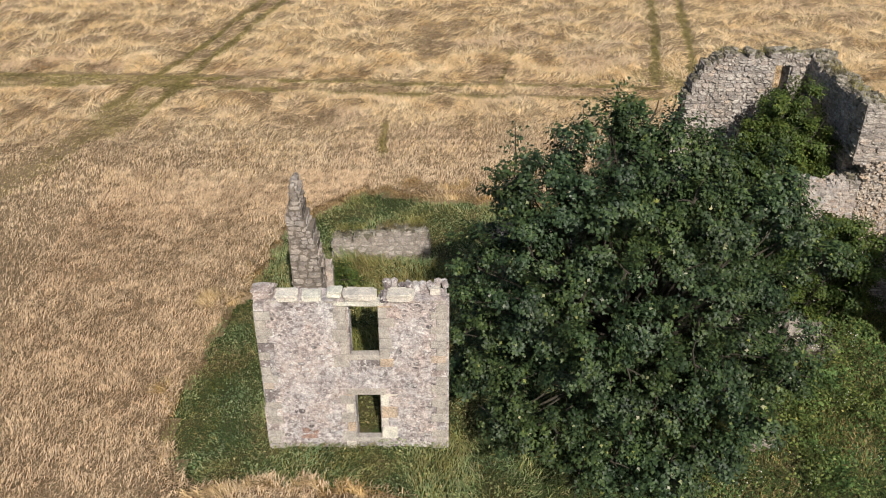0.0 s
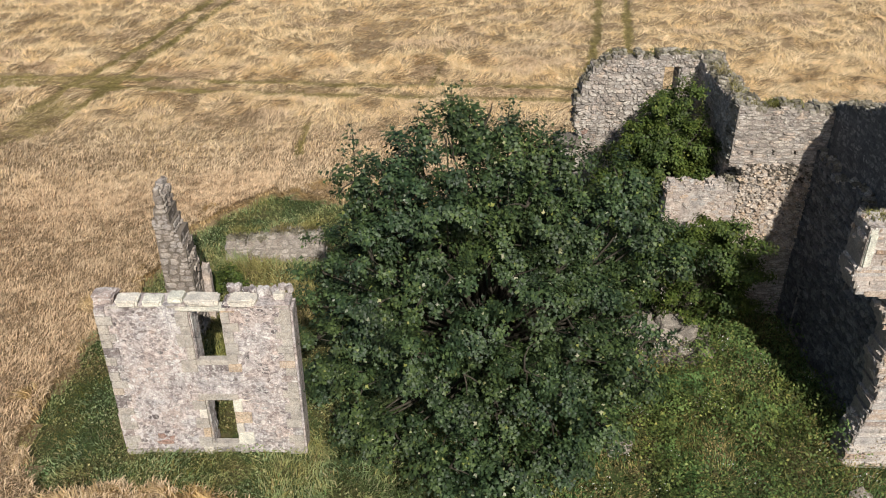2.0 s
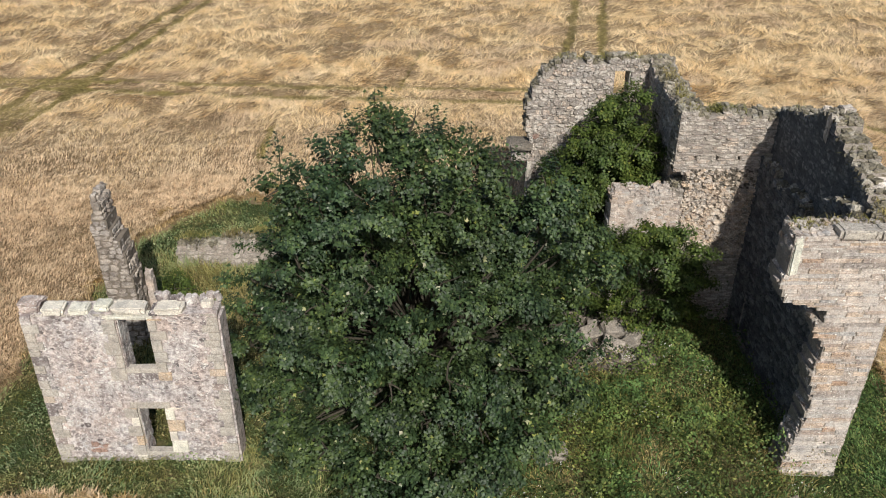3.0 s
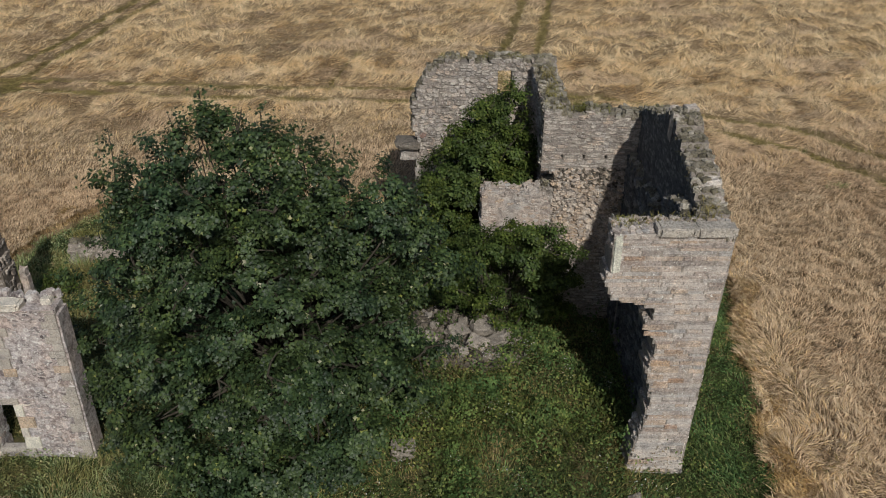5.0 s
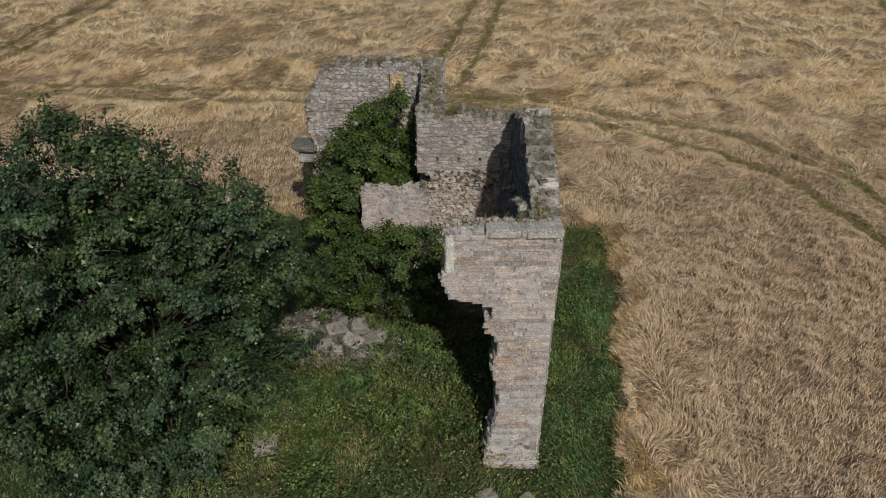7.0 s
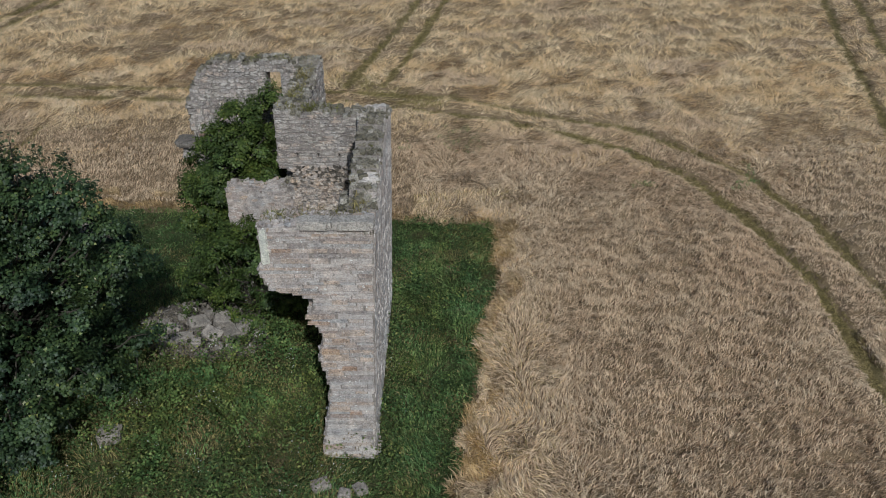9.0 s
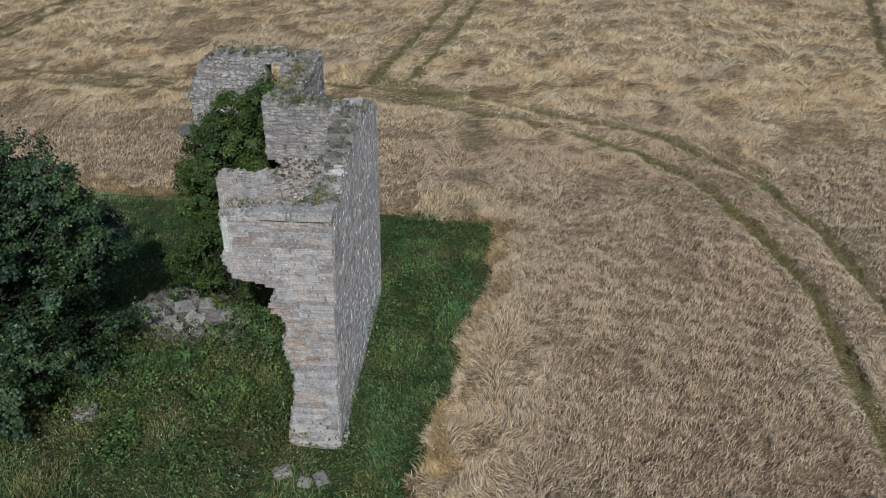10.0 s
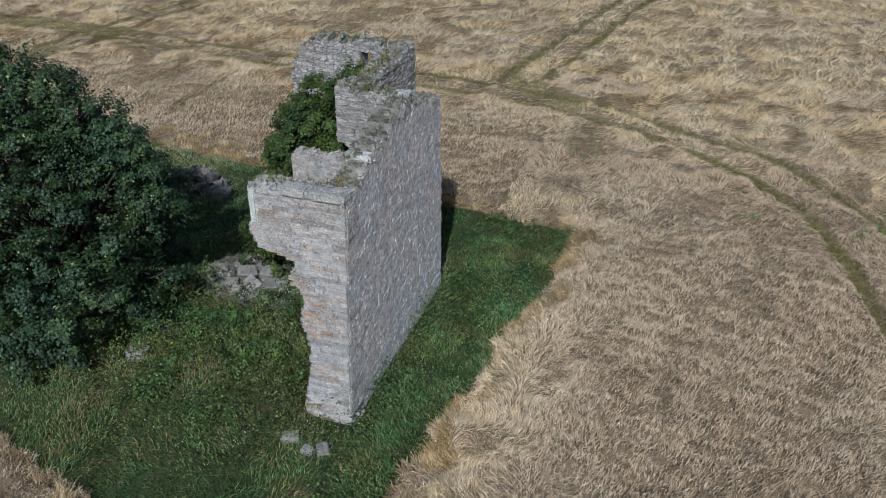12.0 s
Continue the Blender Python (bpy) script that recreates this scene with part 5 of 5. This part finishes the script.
wing_side = build_wall(tower, "wing_side_wall", (15.45, 30.15, 0), (0, 1, 0), (-1, 0, 0), 0.92,
                       [(0, -0.2), (5.5, -0.2), (5.5, 9.25), (3.5, 9.05), (1.6, 9.0), (0, 9.15)],
                       course=(0.09, 0.22), width=(0.14, 0.46), stone=M_TOWER, core=M_MORTAR, seed=20, faces=("front", "back"), limit=300, rough=0.05, proud=0.05, tight=True, top_stone=M_MOSSY, jag=0.3, label="wing side wall in shade", clean=(True, True))
wing_back = build_wall(tower, "wing_back_wall", (10.4, 34.8, 0), (1, 0, 0), (0, -1, 0), 0.9,
                       [(0.35, -0.2), (5.05, -0.2), (5.05, 9.25), (4.3, 9.3), (3.4, 9.2), (1.7, 9.25), (1.25, 9.15), (1.0, 8.9), (0.75, 8.8), (0.6, 8.3), (0.3, 8.0), (0.05, 7.4), (0.1, 6.6), (0.0, 6.2), (0.25, 5.5), (0.2, 4.6), (0.4, 3.5)],
                       holes=[(3.62, 4.26, 7.5, 8.8)], course=(0.07, 0.24), width=(0.08, 0.4), split=0.4, stone=M_TOWER, core=M_MORTAR, seed=22, limit=300, rough=0.16, proud=0.09, twist=20, tight=True, top_stone=M_MOSSY, jag=0.25, label="tall broken wing wall with a small window")
red = Stones(25)
red.add((10.85, 34.77, 5.9), (0, -1, 0), (0.32, 0.12, 0.24), "rubble", M_RED, 6)
red.put(wing_back, 2)
slab("jamb_stone", 10.5, 10.76, 34.62, 34.95, 2.4, 2.3, 17, M_DRESSED, wing_back, worn=0.05)
slab("ledge_slab", 9.65, 10.7, 34.5, 35.5, 5.3, 0.32, 6, M_BOULDER, wing_back, "projecting flat slab")
slab("ledge_stone", 9.85, 10.6, 34.7, 35.5, 4.7, 0.55, 16, M_TOWER, wing_back)

# ---- fallen stones ----
def boulder(at, size, turn, seed, label, group="", material=None, tilt=0.0):
    ob = tagged(new("fallen_stone", boulder_mesh("fallen_stone", size, seed, material or M_ROCK)), label, "stone", group)
    ob.matrix_basis = pose(*at, tilt, tilt * 0.5, turn)
    return ob


boulder((17.72, 19.25, 0.0), (0.62, 0.42, 0.36), 24, 1, "pale fallen block in the grass by the tower", "fallen blocks by the tower")
boulder((18.55, 18.9, 0.0), (0.42, 0.34, 0.3), -10, 2, "small grey fallen stone in the grass", "fallen blocks by the tower")
boulder((19.02, 19.1, 0.0), (0.4, 0.46, 0.34), 35, 3, "small grey fallen stone in the grass", "fallen blocks by the tower")
boulder((10.4, 20.95, 0.55), (0.8, 0.6, 0.5), 8, 4, "squared fallen block among the weeds")
def lie(x, y):
    return float(ground_height(np.array(x), np.array(y)))


for i, (x, y, sx, sy, sz, turn, tilt) in enumerate(((10.7, 26.6, 0.4, 0.3, 0.26, 20, 15), (11.4, 26.9, 0.34, 0.3, 0.24, 50, 10), (10.4, 25.7, 0.36, 0.26, 0.24, 75, -8), (13.2, 26.5, 0.95, 0.6, 0.5, 12, 14), (13.95, 26.1, 0.7, 0.5, 0.45, 60, -10), (12.95, 25.5, 0.75, 0.55, 0.45, -25, 24), (13.55, 25.6, 0.62, 0.5, 0.4, 40, 12),
                                                    (12.2, 26.2, 0.8, 0.6, 0.42, 35, 16), (11.6, 25.2, 1.3, 0.42, 0.32, 28, 10), (14.4, 26.4, 0.6, 0.45, 0.4, -15, 8), (12.5, 26.8, 0.5, 0.36, 0.3, 80, -14),
                                                    (12.4, 25.0, 0.36, 0.3, 0.26, 15, 18), (11.2, 26.0, 0.4, 0.34, 0.3, 70, -12), (13.3, 24.9, 0.34, 0.28, 0.24, 5, 10))):
    boulder((x, y, lie(x, y) + 0.24), (sx, sy, sz), turn, 10 + i, "grey fallen building stone on the rubble heap", "fallen stones of the heap", tilt=tilt)
heap = Stones(31)
for _ in range(900):
    a, q = r.uniform(0, 6.283), math.sqrt(r.random())
    x, y = 12.2 + 2.5 * q * math.cos(a) - 0.7 * q * math.sin(a), 26.6 + 2.2 * q * math.sin(a)
    s = r.choice((0.09, 0.12, 0.15, 0.2, 0.3)) * r.uniform(0.85, 1.2)
    heap.add((x, y, lie(x, y) + 0.1 + r.uniform(0.0, 0.22) * (1 - q)), (r.uniform(-1, 1), r.uniform(-1.2, 0.6), 1), (s * r.uniform(1.0, 1.7), s, s), r.choice(("rubble", "block")), M_DEBRIS, r.uniform(-90, 90))
mound = thing("rubble_heap", (12.4, 25.7, 1.2), "heap of broken rubble stone among the weeds", "rubble", kind="stuff")
heap.put(mound, 0)
far_heap = thing("rubble_mound", (3.9, 35.3, 0.1), "low overgrown mound of rubble in the grass", "rubble", kind="stuff")
heap = Stones(32)
for _ in range(160):
    a, q = r.uniform(0, 6.283), math.sqrt(r.random())
    x, y = 3.9 + 1.6 * q * math.cos(a), 35.4 + 1.0 * q * math.sin(a)
    s = r.uniform(0.15, 0.4)
    heap.add((x, y, 0.95 * (1 - q * q) + 0.05), (r.uniform(-0.6, 0.6), r.uniform(-0.9, 0.3), 1), (s * 1.3, s, s), "rubble", M_BOULDER, r.uniform(-90, 90))
heap.put(far_heap, 0)
boulder((5.8, 34.5, 0.0), (1.0, 0.8, 0.6), 15, 31, "grey boulder in the grass behind the tree", material=M_BOULDER)


# ---- grass on the wall heads ----
def wall_tufts(parent, spots, seed):
    """Tufts of grass rooted on a wall's head; spots are (x0, y0, z0, x1, y1, z1, how many)."""
    rng = np.random.RandomState(seed)
    x, y, z = [], [], []
    for x0, y0, z0, x1, y1, z1, n in spots:
        s = rng.rand(n)
        root = rng.rand(max(3, n // 45))
        s = root[rng.randint(0, len(root), n)] + rng.normal(0, 0.025, n)
        x.append(x0 + (x1 - x0) * s + rng.uniform(-0.3, 0.3, n)), y.append(y0 + (y1 - y0) * s + rng.uniform(-0.3, 0.3, n)), z.append(z0 + (z1 - z0) * s + rng.uniform(-0.12, 0.03, n))
    x, y, z = (np.concatenate(q) for q in (x, y, z))
    n = len(x)
    v, f = blades(x, y, z, rng.uniform(0, 6.28, n), rng.uniform(0.15, 0.34, n), rng.uniform(0.014, 0.026, n), rng.uniform(0.5, 1.3, n), rng)
    tagged(child("tuft", stuff_mesh("tuft", v, f, M_DRYGRASS), parent, "tufts of dry grass"), kind="stuff")


wall_tufts(back, [(15.6, 29.6, 9.2, 18.4, 29.6, 9.05, 420)], 91)
wall_tufts(wing_side, [(15.9, 30.3, 9.1, 15.9, 35.2, 9.2, 420)], 92)
wall_tufts(wing_back, [(11.8, 35.2, 9.2, 15.4, 35.2, 9.25, 450)], 93)
wall_tufts(side, [(19.2, 21.4, 9.1, 19.3, 24.6, 9.95, 1100), (19.3, 27.2, 9.65, 19.3, 29.4, 9.35, 350)], 94)
wall_tufts(pier, [(16.6, 21.1, 9.1, 19.2, 21.3, 9.15, 260)], 95)
wall_tufts(rear, [(-4.8, 33.3, 1.75, -0.9, 33.4, 2.0, 900)], 96)
